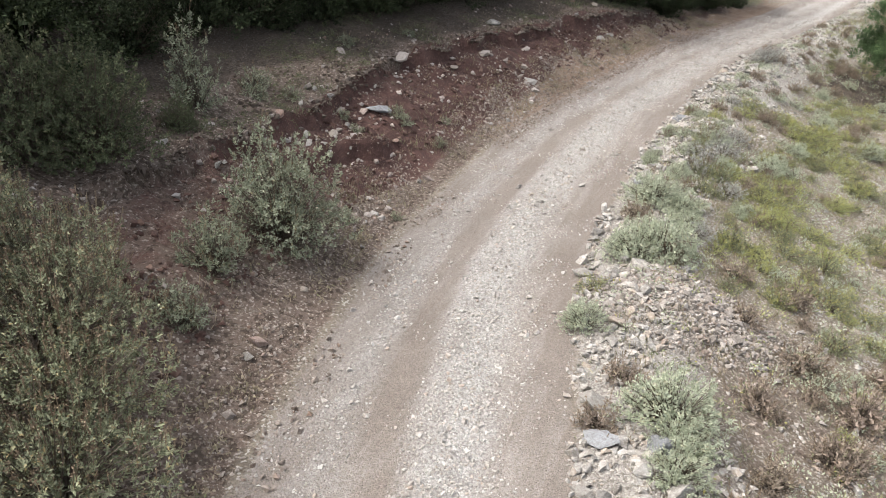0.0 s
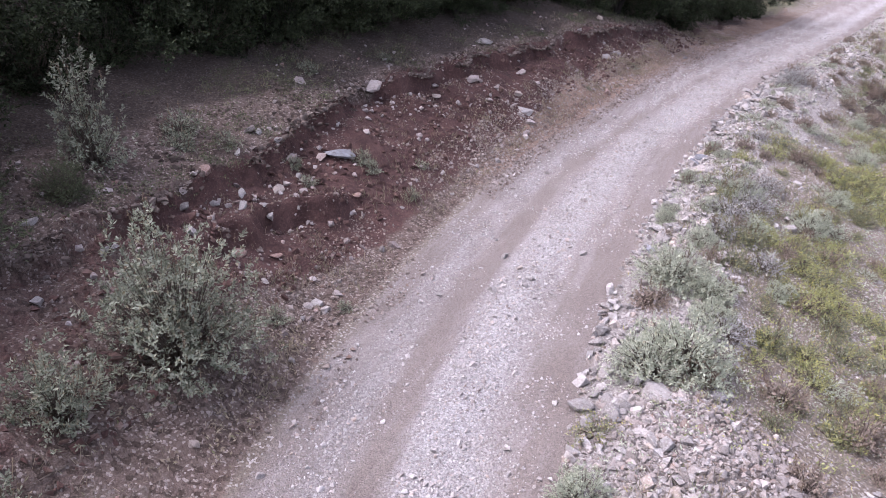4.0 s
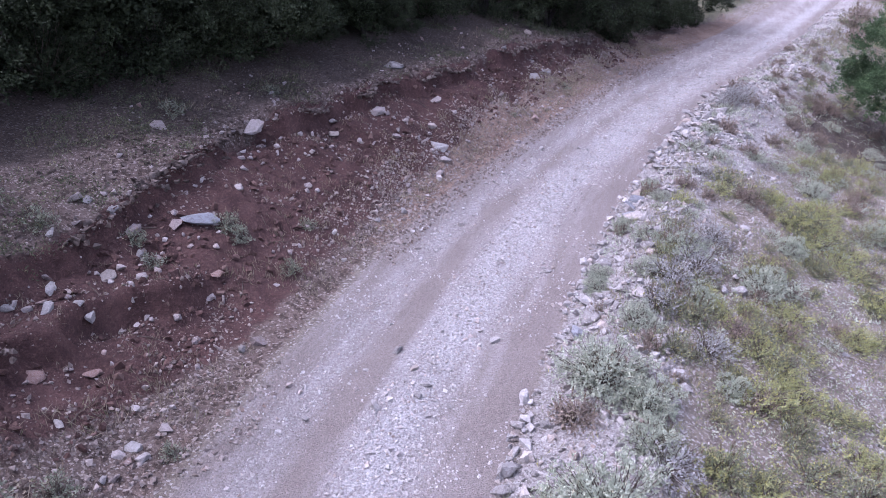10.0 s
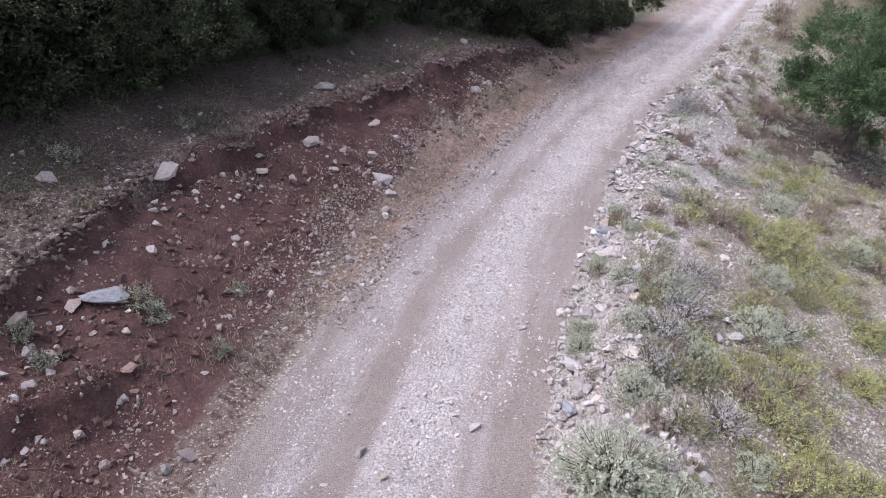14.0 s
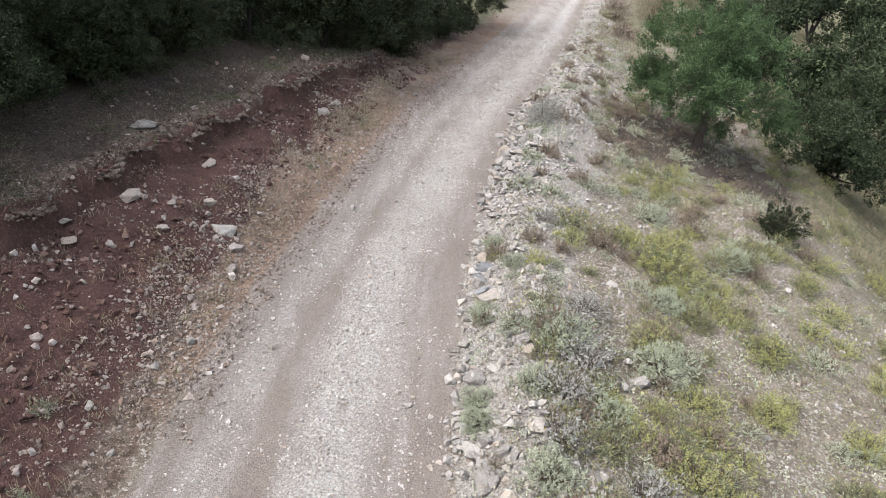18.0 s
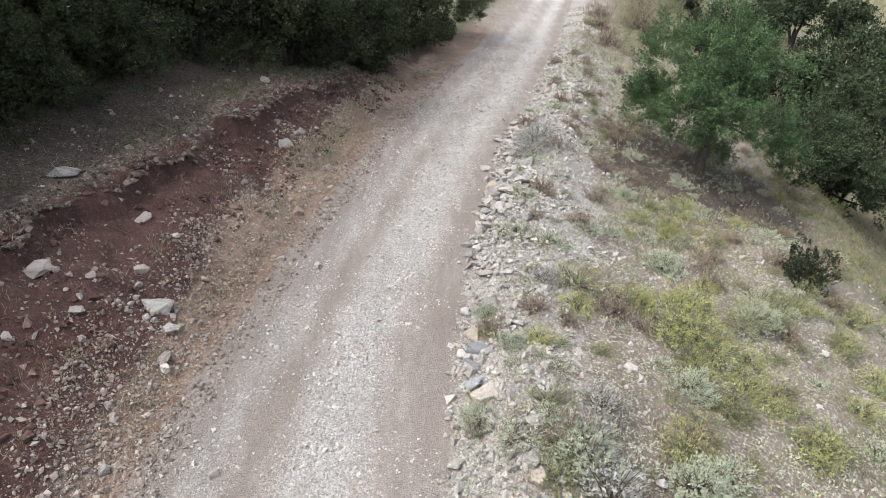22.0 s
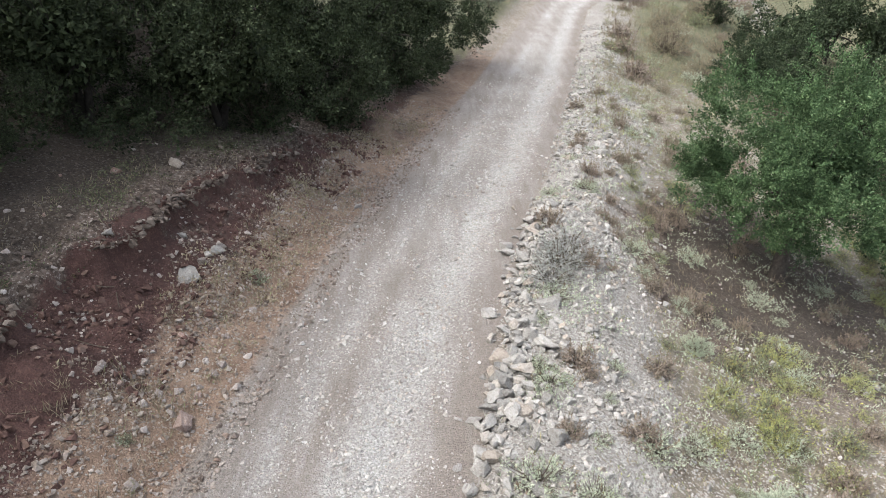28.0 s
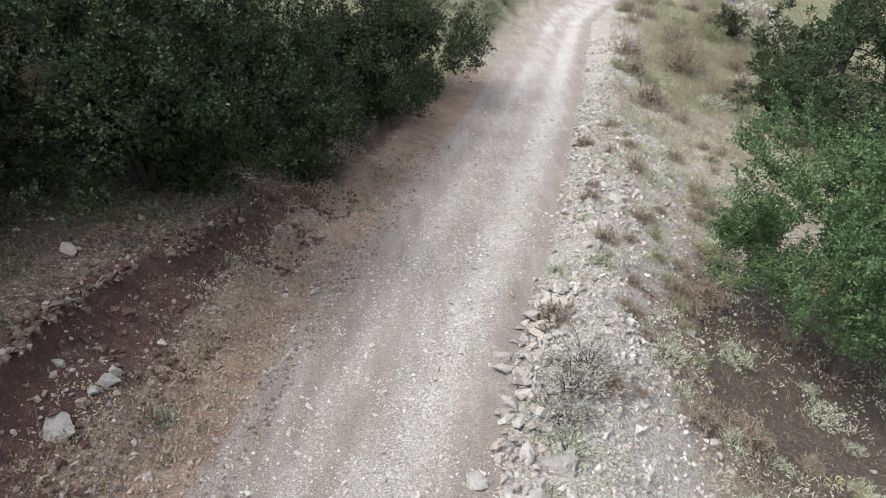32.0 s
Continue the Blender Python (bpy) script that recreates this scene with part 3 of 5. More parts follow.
strew("shoulder_stones", 3200, between(RIGHT_X, lambda y: RIGHT_X(y) + 1.2), -8, 34, 0.025, 0.075, LIMESTONE, "row of broken limestone pieces beside the track", row_of_stones, PEBBLES, 1.8)
strew("rubble_heap", 11000, between(lambda y: 0 * y - 0.1, lambda y: 0 * y + 2.6), -12.0, -9.0, 0.012, 0.05, HEAP_STONE, "heap of grey-brown broken stones", heap, None, 2.0)
strew("bank_stones", 500, between(lambda y: LEFT_X(y) - BANK_D(y) * 1.02, lambda y: LEFT_X(y) - 0.5), -16, 12, 0.02, 0.06, REDSTONE, "pale stones lying on the red bank", patch(0.9, 29, -0.2), None, 2.0)
strew("strip_rubble", 17000, between(lambda y: RIGHT_X(y) + 0.2, lambda y: RIGHT_X(y) + 2.5), 0.5, 30, 0.01, 0.065, LIMESTONE, "pale broken stones on the bare strip beside the row", patch(0.8, 30, -0.2), None, 2.4)
strew("ledge_stones", 420, lambda y, r: LEFT_X(y) - BANK_D(y) * 1.03 - 1.7 * r, -14, 12, 0.02, 0.07, REDSTONE, "grey stones lying on the ledge above the bank", patch(0.8, 35, 0.0), None, 1.8)
strew("far_scree", 2600, between(lambda y: 0 * y + 15.5, lambda y: 0 * y + 22), 39, 47, 0.04, 0.14, LIMESTONE, "pale scree patch on the far slope", lambda x, y: smooth(1.2, 0.5, np.hypot((x - 18.6) / 2.6, (y - 43) / 3.2)), None, 2.0)
strew("slope_stones", 7000, between(lambda y: RIGHT_X(y) + 0.8, lambda y: RIGHT_X(y) + 9), -18, 22, 0.018, 0.075, LIMESTONE, "grey broken stones on the slope", slope_bare(patch(1.0, 34, 0.0)), None, 2.0)
strew("slope_gravel", 52000, between(lambda y: RIGHT_X(y) + 0.3, lambda y: RIGHT_X(y) + 9), -18, 22, 0.008, 0.05, GRAVEL, "pale stones scattered over the dry slope", slope_bare(patch(1.1, 25, -0.2)), CHIPS, 2.8)

# ---- rocks that lie in known places: x, y, width ----
BANK_ROCKS_A = [
    (-2.47, -14.76, 0.15), (-2.81, -13.99, 0.16), (-2.88, -13.73, 0.23), (-3.15, -12.52, 0.13), (-5.38, -12.13, 0.24), (-5.66, -11.33, 0.16), (-6.15, -11.48, 0.23), (-5.44, -11.20, 0.15),
    (-3.26, -10.92, 0.11), (-5.43, -11.08, 0.14), (-3.63, -10.19, 0.12), (-5.41, -9.94, 0.23), (-3.77, -9.85, 0.14), (-3.75, -9.69, 0.17), (-6.00, -9.39, 0.17), (-5.48, -9.50, 0.15),
    (-3.69, -9.34, 0.17), (-5.96, -8.95, 0.2), (-5.52, -8.84, 0.2), (-4.83, -9.06, 0.22), (-5.20, -7.99, 0.13), (-5.64, -7.88, 0.19), (-4.16, -7.91, 0.14), (-3.89, -7.80, 0.14),
    (-5.62, -7.68, 0.17), (-3.81, -7.56, 0.21), (-5.31, -7.68, 0.13), (-5.33, -7.40, 0.16), (-5.71, -7.29, 0.19), (-6.16, -7.10, 0.16), (-5.57, -7.11, 0.13), (-4.63, -7.10, 0.14),
]
BANK_ROCKS_B = [
    (-4.84, -6.91, 0.2), (-4.27, -6.44, 0.12), (-6.09, -5.39, 0.15), (-3.91, -5.21, 0.13), (-5.67, -5.15, 0.21), (-4.36, -4.67, 0.17), (-7.34, -4.76, 0.28), (-5.98, -4.57, 0.16),
    (-4.00, -3.86, 0.14), (-6.47, -3.54, 0.45), (-3.80, -3.25, 0.14), (-5.69, -2.14, 0.24), (-6.85, -2.23, 0.17), (-3.79, -1.57, 0.22), (-4.73, -1.42, 0.22), (-3.84, -1.11, 0.25),
    (-5.32, -0.96, 0.33), (-4.09, -0.81, 0.43), (-4.46, -0.26, 0.23), (-2.97, 1.11, 0.18), (-4.79, 0.88, 0.25), (-5.96, 1.17, 0.5), (-3.17, 1.76, 0.17), (-2.98, 2.63, 0.29),
    (-3.96, 3.05, 0.15), (-4.44, 4.86, 0.21), (-3.63, 5.04, 0.39), (-3.51, 5.54, 0.13), (-3.88, 5.73, 0.18), (-3.47, 5.79, 0.27),
]
BANK_ROCKS_C = [
    (-2.59, 5.89, 0.13), (-3.46, 5.98, 0.21), (-2.61, 6.61, 0.17), (-5.07, 6.69, 0.19), (-4.48, 7.43, 0.27), (-1.80, 8.39, 0.16),
]
TRACK_STONES_A = [
    (-2.76, -3.22, 0.15), (-2.39, 0.95, 0.21), (-0.13, 1.19, 0.21), (-0.15, 1.54, 0.19), (-0.04, 1.79, 0.2), (0.75, 6.64, 0.2),
]
SHOULDER_ROCKS_A = [
    (0.80, -14.21, 0.21), (0.99, -14.18, 0.21), (1.56, -13.91, 0.31), (0.79, -13.55, 0.36), (1.29, -13.52, 0.3), (0.63, -12.98, 0.35), (0.84, -11.51, 0.17), (0.50, -11.44, 0.28),
    (0.28, -11.38, 0.24), (0.45, -10.55, 0.21), (0.15, -10.33, 0.23), (-0.20, -10.22, 0.3), (0.02, -10.06, 0.21), (0.44, -9.76, 0.41), (-0.12, -9.44, 0.29), (1.04, -9.37, 0.27),
    (0.11, -9.29, 0.19), (0.09, -9.13, 0.21), (-0.38, -8.87, 0.2), (1.50, -8.66, 0.16), (1.35, -7.93, 0.1), (-0.42, -7.67, 0.13), (1.09, -6.54, 0.17), (1.04, -6.30, 0.16),
    (-0.45, -6.01, 0.14), (-0.27, -5.84, 0.29), (0.69, -5.85, 0.32), (-0.18, -5.26, 0.39), (0.54, -4.98, 0.17), (-0.21, -4.54, 0.18), (-0.27, -3.68, 0.14), (1.66, -3.69, 0.28),
]
SHOULDER_ROCKS_B = [
    (0.39, -3.48, 0.27), (0.31, -3.27, 0.26), (0.44, -2.77, 0.26), (-0.31, -2.40, 0.2), (0.21, -2.34, 0.19), (0.65, -2.29, 0.21), (-0.20, -1.68, 0.26), (0.39, -1.93, 0.2),
    (0.66, -1.74, 0.19), (-0.13, -0.94, 0.3), (0.22, -1.06, 0.17), (0.43, -0.89, 0.2), (0.55, -0.67, 0.14), (-0.15, 0.11, 0.16), (0.08, 0.57, 0.24), (0.03, 0.91, 0.27),
    (0.16, 1.50, 0.18), (0.82, 1.69, 0.16), (0.58, 1.73, 0.24), (0.55, 1.94, 0.19), (0.34, 2.00, 0.21), (0.56, 2.87, 0.29), (0.85, 3.03, 0.2), (0.95, 3.39, 0.19),
    (0.65, 3.54, 0.34), (0.55, 3.92, 0.26), (0.95, 4.11, 0.5), (0.62, 4.26, 0.23), (1.10, 4.46, 0.15), (0.58, 4.62, 0.19), (0.91, 4.68, 0.17), (1.07, 4.94, 0.43),
]
SHOULDER_ROCKS_C = [
    (0.57, 5.08, 0.17), (0.89, 5.65, 0.17), (0.72, 5.68, 0.18), (2.96, 6.35, 0.22), (2.09, 6.36, 0.14), (0.92, 6.47, 0.2), (1.53, 6.65, 0.16), (1.21, 7.23, 0.13),
    (1.71, 7.50, 0.19), (1.91, 8.28, 0.16), (1.90, 8.63, 0.16), (2.27, 9.78, 0.18), (2.03, 10.22, 0.17), (2.31, 10.90, 0.24), (3.10, 11.38, 0.39), (2.67, 11.71, 0.28),
    (3.18, 11.86, 0.33), (3.24, 13.51, 0.26), (3.29, 14.03, 0.22), (3.59, 14.57, 0.25), (3.78, 14.87, 0.21), (3.32, 15.80, 0.25),
]
BANK_ROCKS_D = [
    (-6.01, -9.15, 0.17), (-5.85, -9.58, 0.21), (-5.94, -8.43, 0.19), (-5.74, -8.57, 0.2), (-5.31, -8.51, 0.24), (-6.56, -7.29, 0.22), (-6.44, -7.18, 0.16), (-5.99, -7.02, 0.29),
    (-5.84, -6.41, 0.24), (-5.80, -9.07, 0.15), (-5.39, -8.54, 0.14), (-5.11, -9.49, 0.22), (-5.61, -6.16, 0.5), (-5.89, -1.78, 0.29), (-6.17, -8.06, 0.18), (-6.26, -7.60, 0.15),
    (-6.19, -4.30, 0.17), (-5.65, -8.95, 0.14), (-3.59, -9.77, 0.15), (-3.54, -10.64, 0.13), (-4.36, -9.91, 0.13),
]
TRACK_STONES_B = [
    (-2.24, -7.01, 0.16), (-1.89, -7.29, 0.11), (-1.64, -7.54, 0.14), (-1.66, -7.75, 0.12), (-1.28, -7.75, 0.11), (-1.43, -8.03, 0.1), (-1.99, -8.14, 0.17), (-2.59, -8.57, 0.12),
    (-1.21, -6.32, 0.17), (-1.02, -4.30, 0.12), (-0.95, -4.16, 0.1), (-1.10, -4.20, 0.09),
]
SHOULDER_ROCKS_D = [
    (-0.17, -5.50, 0.34), (-0.04, -5.15, 0.24), (-0.24, -7.75, 0.16), (0.43, -7.14, 0.2), (0.89, -8.19, 0.19), (1.10, -7.40, 0.14), (0.68, -6.97, 0.18), (-0.38, -3.46, 0.18),
    (1.19, -8.11, 0.16), (1.55, -6.11, 0.17), (2.55, -6.50, 0.12), (-0.05, -2.19, 0.34), (-0.31, -3.88, 0.3), (0.10, -0.28, 0.34), (1.31, -3.30, 0.24), (1.59, -3.32, 0.18),
    (1.75, -1.45, 0.16),
]


BANK_SETS = [
    (BANK_ROCKS_D, "pale limestone rock lodged in the red bank", "bank rocks", REDSTONE),
    (TRACK_STONES_B, "pale stone lying on the gravel track", "track stones", LIMESTONE),
    (SHOULDER_ROCKS_D, "pale limestone rock on the track's shoulder", "shoulder rocks", LIMESTONE),
    (BANK_ROCKS_A, "pale limestone rock lodged in the red bank", "bank rocks", REDSTONE),
    (BANK_ROCKS_B, "pale limestone rock lodged in the red bank", "bank rocks", REDSTONE),
    (BANK_ROCKS_C, "pale limestone rock lodged in the red bank", "bank rocks", REDSTONE),
    (TRACK_STONES_A, "pale stone lying on the gravel track", "track stones", LIMESTONE),
    (SHOULDER_ROCKS_A, "pale limestone rock on the track's shoulder", "shoulder rocks", LIMESTONE),
    (SHOULDER_ROCKS_B, "pale limestone rock on the track's shoulder", "shoulder rocks", LIMESTONE),
    (SHOULDER_ROCKS_C, "pale limestone rock on the track's shoulder", "shoulder rocks", LIMESTONE),
]


def rock(x, y, width, label, group, mat, name="rock", category="rock"):
    big = width > 0.19
    shapes = BOULDERS if big else STONES
    me = ROCK_MESHES.get((big, mat.name, k := int(rng.integers(len(shapes)))))
    if me is None:
        me = bpy.data.meshes.new(name)
        fill_mesh(me, *shapes[k])
        me.polygons.foreach_set("use_smooth", np.zeros(len(me.polygons), bool))
        me.materials.append(mat)
        ROCK_MESHES[(big, mat.name, k)] = me
    ob = new(name, me)
    half = width * 0.55
    flat = rng.uniform(0.55, 0.85) if width < 0.38 else rng.uniform(0.4, 0.55) if width < 0.48 else 0.34
    ob.matrix_world = Matrix.LocRotScale((x, y, float(terrain(x, y)) + half * flat * 0.25), Euler((rng.normal(0, 0.25), rng.normal(0, 0.25), rng.uniform(0, 6.28))), (half, half * rng.uniform(0.6, 0.95), half * flat))
    return tagged(ob, label, category, group)


ROCK_MESHES = {}
GREY_AT = ((0.79, -13.55), (1.29, -13.52), (1.02, -9.25), (-0.14, -5.96), (-5.61, -6.16), (-5.5, 0.6), (0.2, -3.0))
for rows, label, group, mat in BANK_SETS:
    for x, y, w in rows:
        grey_rock = min(math.hypot(x - a, y - b) for a, b in GREY_AT) < 0.2
        label_now = label.replace("pale limestone", "blue-grey limestone") if grey_rock else label
        rock(x, y, w, label_now if w < 0.26 else "large " + label_now, group, GREYSTONE if grey_rock else LIMESTONE if rng.uniform() < 0.5 else mat)
for x, y, w in ((-0.1, -1.3, 0.3), (-0.17, -1.66, 0.27), (-0.15, -1.94, 0.26)):
    rock(x, y, w, "squared blue-grey limestone block beside the track", "shoulder rocks", GREYSTONE, "stone_block")
n = 0
while n < 140:
    x, y = rng.uniform(-0.1, 2.5), rng.uniform(-11.9, -9.1)
    if rng.uniform() < heap(x, y):
        rock(x, y, rng.uniform(0.07, 0.16), "broken grey-brown stone in the rubble heap", "rubble heap", HEAP_STONE, "rubble_stone", "stone")
        n += 1
n = 0
while n < 270:
    y = rng.uniform(1.2, 8.4)
    side = rng.normal(0.3, 0.2)
    x = float(RIGHT_X(y)) + side
    if rng.uniform() < 0.3 + 0.7 * smooth(1.5, 3.2, y):
        w = 0.09 * (0.3 / 0.09) ** (rng.uniform() ** 1.6)
        ob = rock(x, y, w, "broken grey-white limestone piece in the roadside row", "roadside stone row", LIMESTONE, "broken_stone", "stone")
        ob.location.z += max(0.0, 0.09 - 0.3 * abs(side - 0.3)) * rng.uniform(0, 1)
        n += 1
for _ in range(75):
    y = rng.uniform(-15, 3) if rng.uniform() < 0.7 else rng.uniform(3, 22)
    x = float(RIGHT_X(y)) + abs(rng.normal(0.25, 0.55))
    rock(x, y, 0.08 * (0.26 / 0.08) ** (rng.uniform() ** 1.8), "fist-sized pale limestone piece on the stony shoulder", "shoulder rocks", LIMESTONE)
ys = rng.uniform(-12.5, 10, 2400)
ys = ys[value_noise(ys, 0 * ys, 0.7, 44) + rng.uniform(-0.6, 0.6, len(ys)) > 0.0]
across = np.linspace(0.75, 1.3, 70)
line = LEFT_X(ys)[:, None] - BANK_D(ys)[:, None] * across
steep = np.argmax(np.diff(terrain(line, ys[:, None] + 0 * line), axis=1), axis=1)
xs = line[np.arange(len(ys)), steep] + rng.normal(0, 0.05, len(ys))
size = 0.018 * 4 ** (rng.uniform(0, 1, len(ys)) ** 1.6)
turn = turns(len(ys), rng)
turn[:, 2] *= 0.8
scattered("lip_turf", PEBBLES, np.stack([xs, ys, terrain(xs - 0.14, ys) - 0.02 - size * 0.2], -1), turn, size, LIP_CLOD, "ragged overhanging lip of grey soil and stones on top of the bank", "soil")
spots = []
for _ in range(26):
    cy, cs = rng.uniform(-11.5, 9.5), rng.uniform(0.12, 1.1)
    for _ in range(int(rng.integers(5, 12))):
        y = cy + rng.normal(0, 0.35)
        spots.append((float(LEFT_X(y)) - cs * float(BANK_D(y)) + rng.normal(0, 0.22), y))
spots = np.array(spots)
size = rng.uniform(0.025, 0.068, len(spots))
scattered("bank_rubble", STONES, np.c_[spots, terrain(spots[:, 0], spots[:, 1]) + size * 0.25], turns(len(spots), rng), size, REDSTONE, "small pale stones in loose clusters on the red bank", "gravel")
ys = rng.uniform(-14, 3, 230)
xs = RIGHT_X(ys) + np.abs(rng.normal(0.25, 0.5, len(ys)))
size = 0.035 * 3 ** (rng.uniform(0, 1, len(ys)) ** 1.8)
scattered("shoulder_blocks", STONES, np.stack([xs, ys, terrain(xs, ys) + size * 0.3], -1), turns(len(ys), rng), size, LIMESTONE, "fist-sized pale limestone pieces on the stony shoulder", "gravel")
for _ in range(30):
    y = rng.uniform(-12, 11)
    x = float(LEFT_X(y)) - rng.uniform(0.2, 1.3) * float(BANK_D(y))
    rock(x, y, rng.uniform(0.06, 0.14), "small pale stone in the red earth bank", "bank rocks", REDSTONE)


# ---- plants ----
def leaf_quads(at, way, length, width, r, face=0.0):
    """Kite-shaped leaves that start at the given points and point the given way, their flat side turned towards face."""
    way = unit(way)
    side = unit(np.cross(way, face + r.normal(size=at.shape)))
    fold = np.cross(side, way)
    length, width = np.broadcast_to(length, len(at))[:, None], np.broadcast_to(width, len(at))[:, None]
    mid = at + way * length * 0.5 + fold * width * 0.25
    v = np.stack([at, mid + side * width * 0.5, at + way * length, mid - side * width * 0.5], 1).reshape(-1, 3)
    return v, np.arange(len(v)).reshape(-1, 4)


def tubes(lines, radii, sides=4):
    """Tapered tubes along polylines of equal length: lines n x k x 3, radii n x k."""
    n, k, _ = lines.shape
    way = unit(np.gradient(lines, axis=1))
    ref = np.where(np.abs(way[..., 2:3]) > 0.9, [1.0, 0, 0], [0, 0, 1.0])
    a = unit(np.cross(way, ref))
    b = np.cross(way, a)
    ang = np.arange(sides) * 2 * np.pi / sides
    ring = a[:, :, None] * np.cos(ang)[:, None] + b[:, :, None] * np.sin(ang)[:, None]
    v = lines[:, :, None] + ring * radii[:, :, None, None]
    idx = np.arange(n * k * sides).reshape(n, k, sides)
    nxt = np.roll(idx, -1, 2)
    f = np.stack([idx[:, :-1], nxt[:, :-1], nxt[:, 1:], idx[:, 1:]], -1).reshape(-1, 4)
    return v.reshape(-1, 3), f


def joined(pieces):
    vs, fs, base = [], [], 0
    for v, f in pieces:
        vs.append(v)
        fs.append(f + base)
        base += len(v)
    return np.concatenate(vs), np.concatenate(fs)


def rosettes(at, axis, per, leaf, tail, r):
    """Leaf rosettes at shoot tips: leaves spread round each axis, with older ones a little way down the shoot."""
    axis = np.repeat(unit(axis), per, 0)
    down = np.tile(np.linspace(0, 1, per) ** 1.6, len(at))[:, None]
    start = np.repeat(at, per, 0) - axis * down * tail * r.uniform(0.6, 1.2, (len(axis), 1)) + r.normal(0, 0.008, axis.shape)
    side = unit(np.cross(axis, r.normal(size=axis.shape)))
    way = side * (0.45 + 0.55 * down) + axis * (0.8 - 0.55 * down) + r.normal(0, 0.16, axis.shape)
    size = leaf * r.uniform(0.6, 1.15, len(axis)) * (0.7 + 0.4 * down[:, 0])
    return leaf_quads(start, way, size, size * 0.42, r, axis * 1.4)


def bush(name, radius, height, stems, per, leaf, seed, leaf_mat, label, category, group="", blooms=None, dry=0, low=0.3):
    """A bush of many shoots from one foot: a lobed dome of leaf rosettes over a twiggy inside, with dry stalks or blooms on top where it has them."""
    r = np.random.default_rng(seed)
    thing = tagged(new(name), label, category, group)
    n = stems * 2
    ang, lift = r.uniform(0, 2 * np.pi, n), r.uniform(0.0, 1.0, n) ** 0.85
    lobe = 1 + 0.13 * np.sin(ang * 3 + seed) + 0.09 * np.sin(ang * 7 + seed * 2.3 + lift * 5) + 0.1 * np.sin(lift * 9 + ang * 2 + seed)
    reach = lobe * np.where(r.uniform(0, 1, n) < 0.72, r.uniform(0.84, 1.04, n), r.uniform(0.5, 0.84, n))
    flat = np.sqrt(np.clip(1 - lift ** 2, 0, 1))
    tip = np.stack([np.cos(ang) * flat * radius * reach, np.sin(ang) * flat * radius * reach, np.maximum(height * lift * reach, 0.05 * height)], -1)
    foot = tip * [0.2, 0.2, 0.0]
    axis = unit(tip / [radius, radius, height]) + [0, 0, 0.55] + r.normal(0, 0.22, tip.shape)
    t = np.linspace(0, 1, 4)[None, :, None]
    lines = foot[:, None] + (tip - foot)[:, None] * t
    lines[..., :2] = foot[:, None, :2] + (tip - foot)[:, None, :2] * t ** 1.5
    lines = lines + r.normal(0, 0.012, lines.shape) * t * (1 - t) * 4
    part("stem_tangle", *tubes(lines[::2], np.full((len(lines[::2]), 4), 0.004) * np.linspace(1.7, 0.5, 4), 3), TWIG, thing, "thin woody stems", kind="stuff")
    inner = r.integers(0, n, n)
    part("foliage", *joined([rosettes(tip, axis, max(5, per // 2), leaf, leaf * 1.6, r), rosettes(foot[inner] + (tip - foot)[inner] * r.uniform(min(0.4, low + 0.1), 0.85, (n, 1)), axis[inner] + r.normal(0, 0.5, axis.shape), max(4, per // 5), leaf, leaf, r)]), leaf_mat, thing)
    if dry:
        pick = r.integers(0, n, dry)
        pick = np.where(lift[pick] < 0.25, (pick + 1) % n, pick)
        a, d = tip[pick], unit(unit(tip[pick]) * 0.35 + [0, 0, 0.9] + r.normal(0, 0.14, (dry, 3)))
        long = r.uniform(0.06, 0.2, (dry, 1)) * min(1.0, 0.4 + height)
        ln = np.stack([a, a + d * long * 0.5, a + d * long], 1)
        part("stalk_tuft", *tubes(ln, np.full((dry, 3), 0.0028), 3), STALK, thing, "brown dry flower stalks", kind="stuff")
        buds = np.repeat(ln[:, 2], 7, 0) - np.repeat(d, 7, 0) * r.uniform(0, 0.07, (dry * 7, 1))
        part("seed_tuft", *leaf_quads(buds, r.normal(size=buds.shape), 0.02, 0.014, r), STALK, thing, "brown seed heads", kind="stuff")
    if blooms is not None:
        pick = r.integers(0, n, n // 2)
        pick = pick[lift[pick] > 0.35]
        a = np.repeat(tip[pick], 4, 0) + r.normal(0, 0.022, (len(pick) * 4, 3)) + [0, 0, 0.015]
        part("blossom", *leaf_quads(a, r.normal(size=a.shape) + [0, 0, 0.6], 0.024, 0.02, r), blooms, thing, "small yellow flowers", kind="stuff")
    return thing


def put(thing, x, y, turn=None, scale=1.0, tall=1.0, copy=True, sink=0.02):
    m = Matrix.LocRotScale((x, y, float(terrain(x, y)) - sink), Euler((0, 0, rng.uniform(0, 6.28) if turn is None else turn)), (scale, scale, scale * tall))
    if copy:
        return copy_thing(thing, m)
    thing.matrix_world = m
    return thing


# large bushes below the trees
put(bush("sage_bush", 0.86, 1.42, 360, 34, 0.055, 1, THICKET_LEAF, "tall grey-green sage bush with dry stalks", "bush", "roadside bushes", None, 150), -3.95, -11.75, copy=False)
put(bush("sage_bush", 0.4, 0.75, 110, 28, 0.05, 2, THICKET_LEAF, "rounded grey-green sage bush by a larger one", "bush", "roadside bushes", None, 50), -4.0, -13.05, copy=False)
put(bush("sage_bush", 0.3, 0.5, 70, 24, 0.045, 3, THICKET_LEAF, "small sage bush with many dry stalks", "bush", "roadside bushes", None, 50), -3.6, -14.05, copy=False)
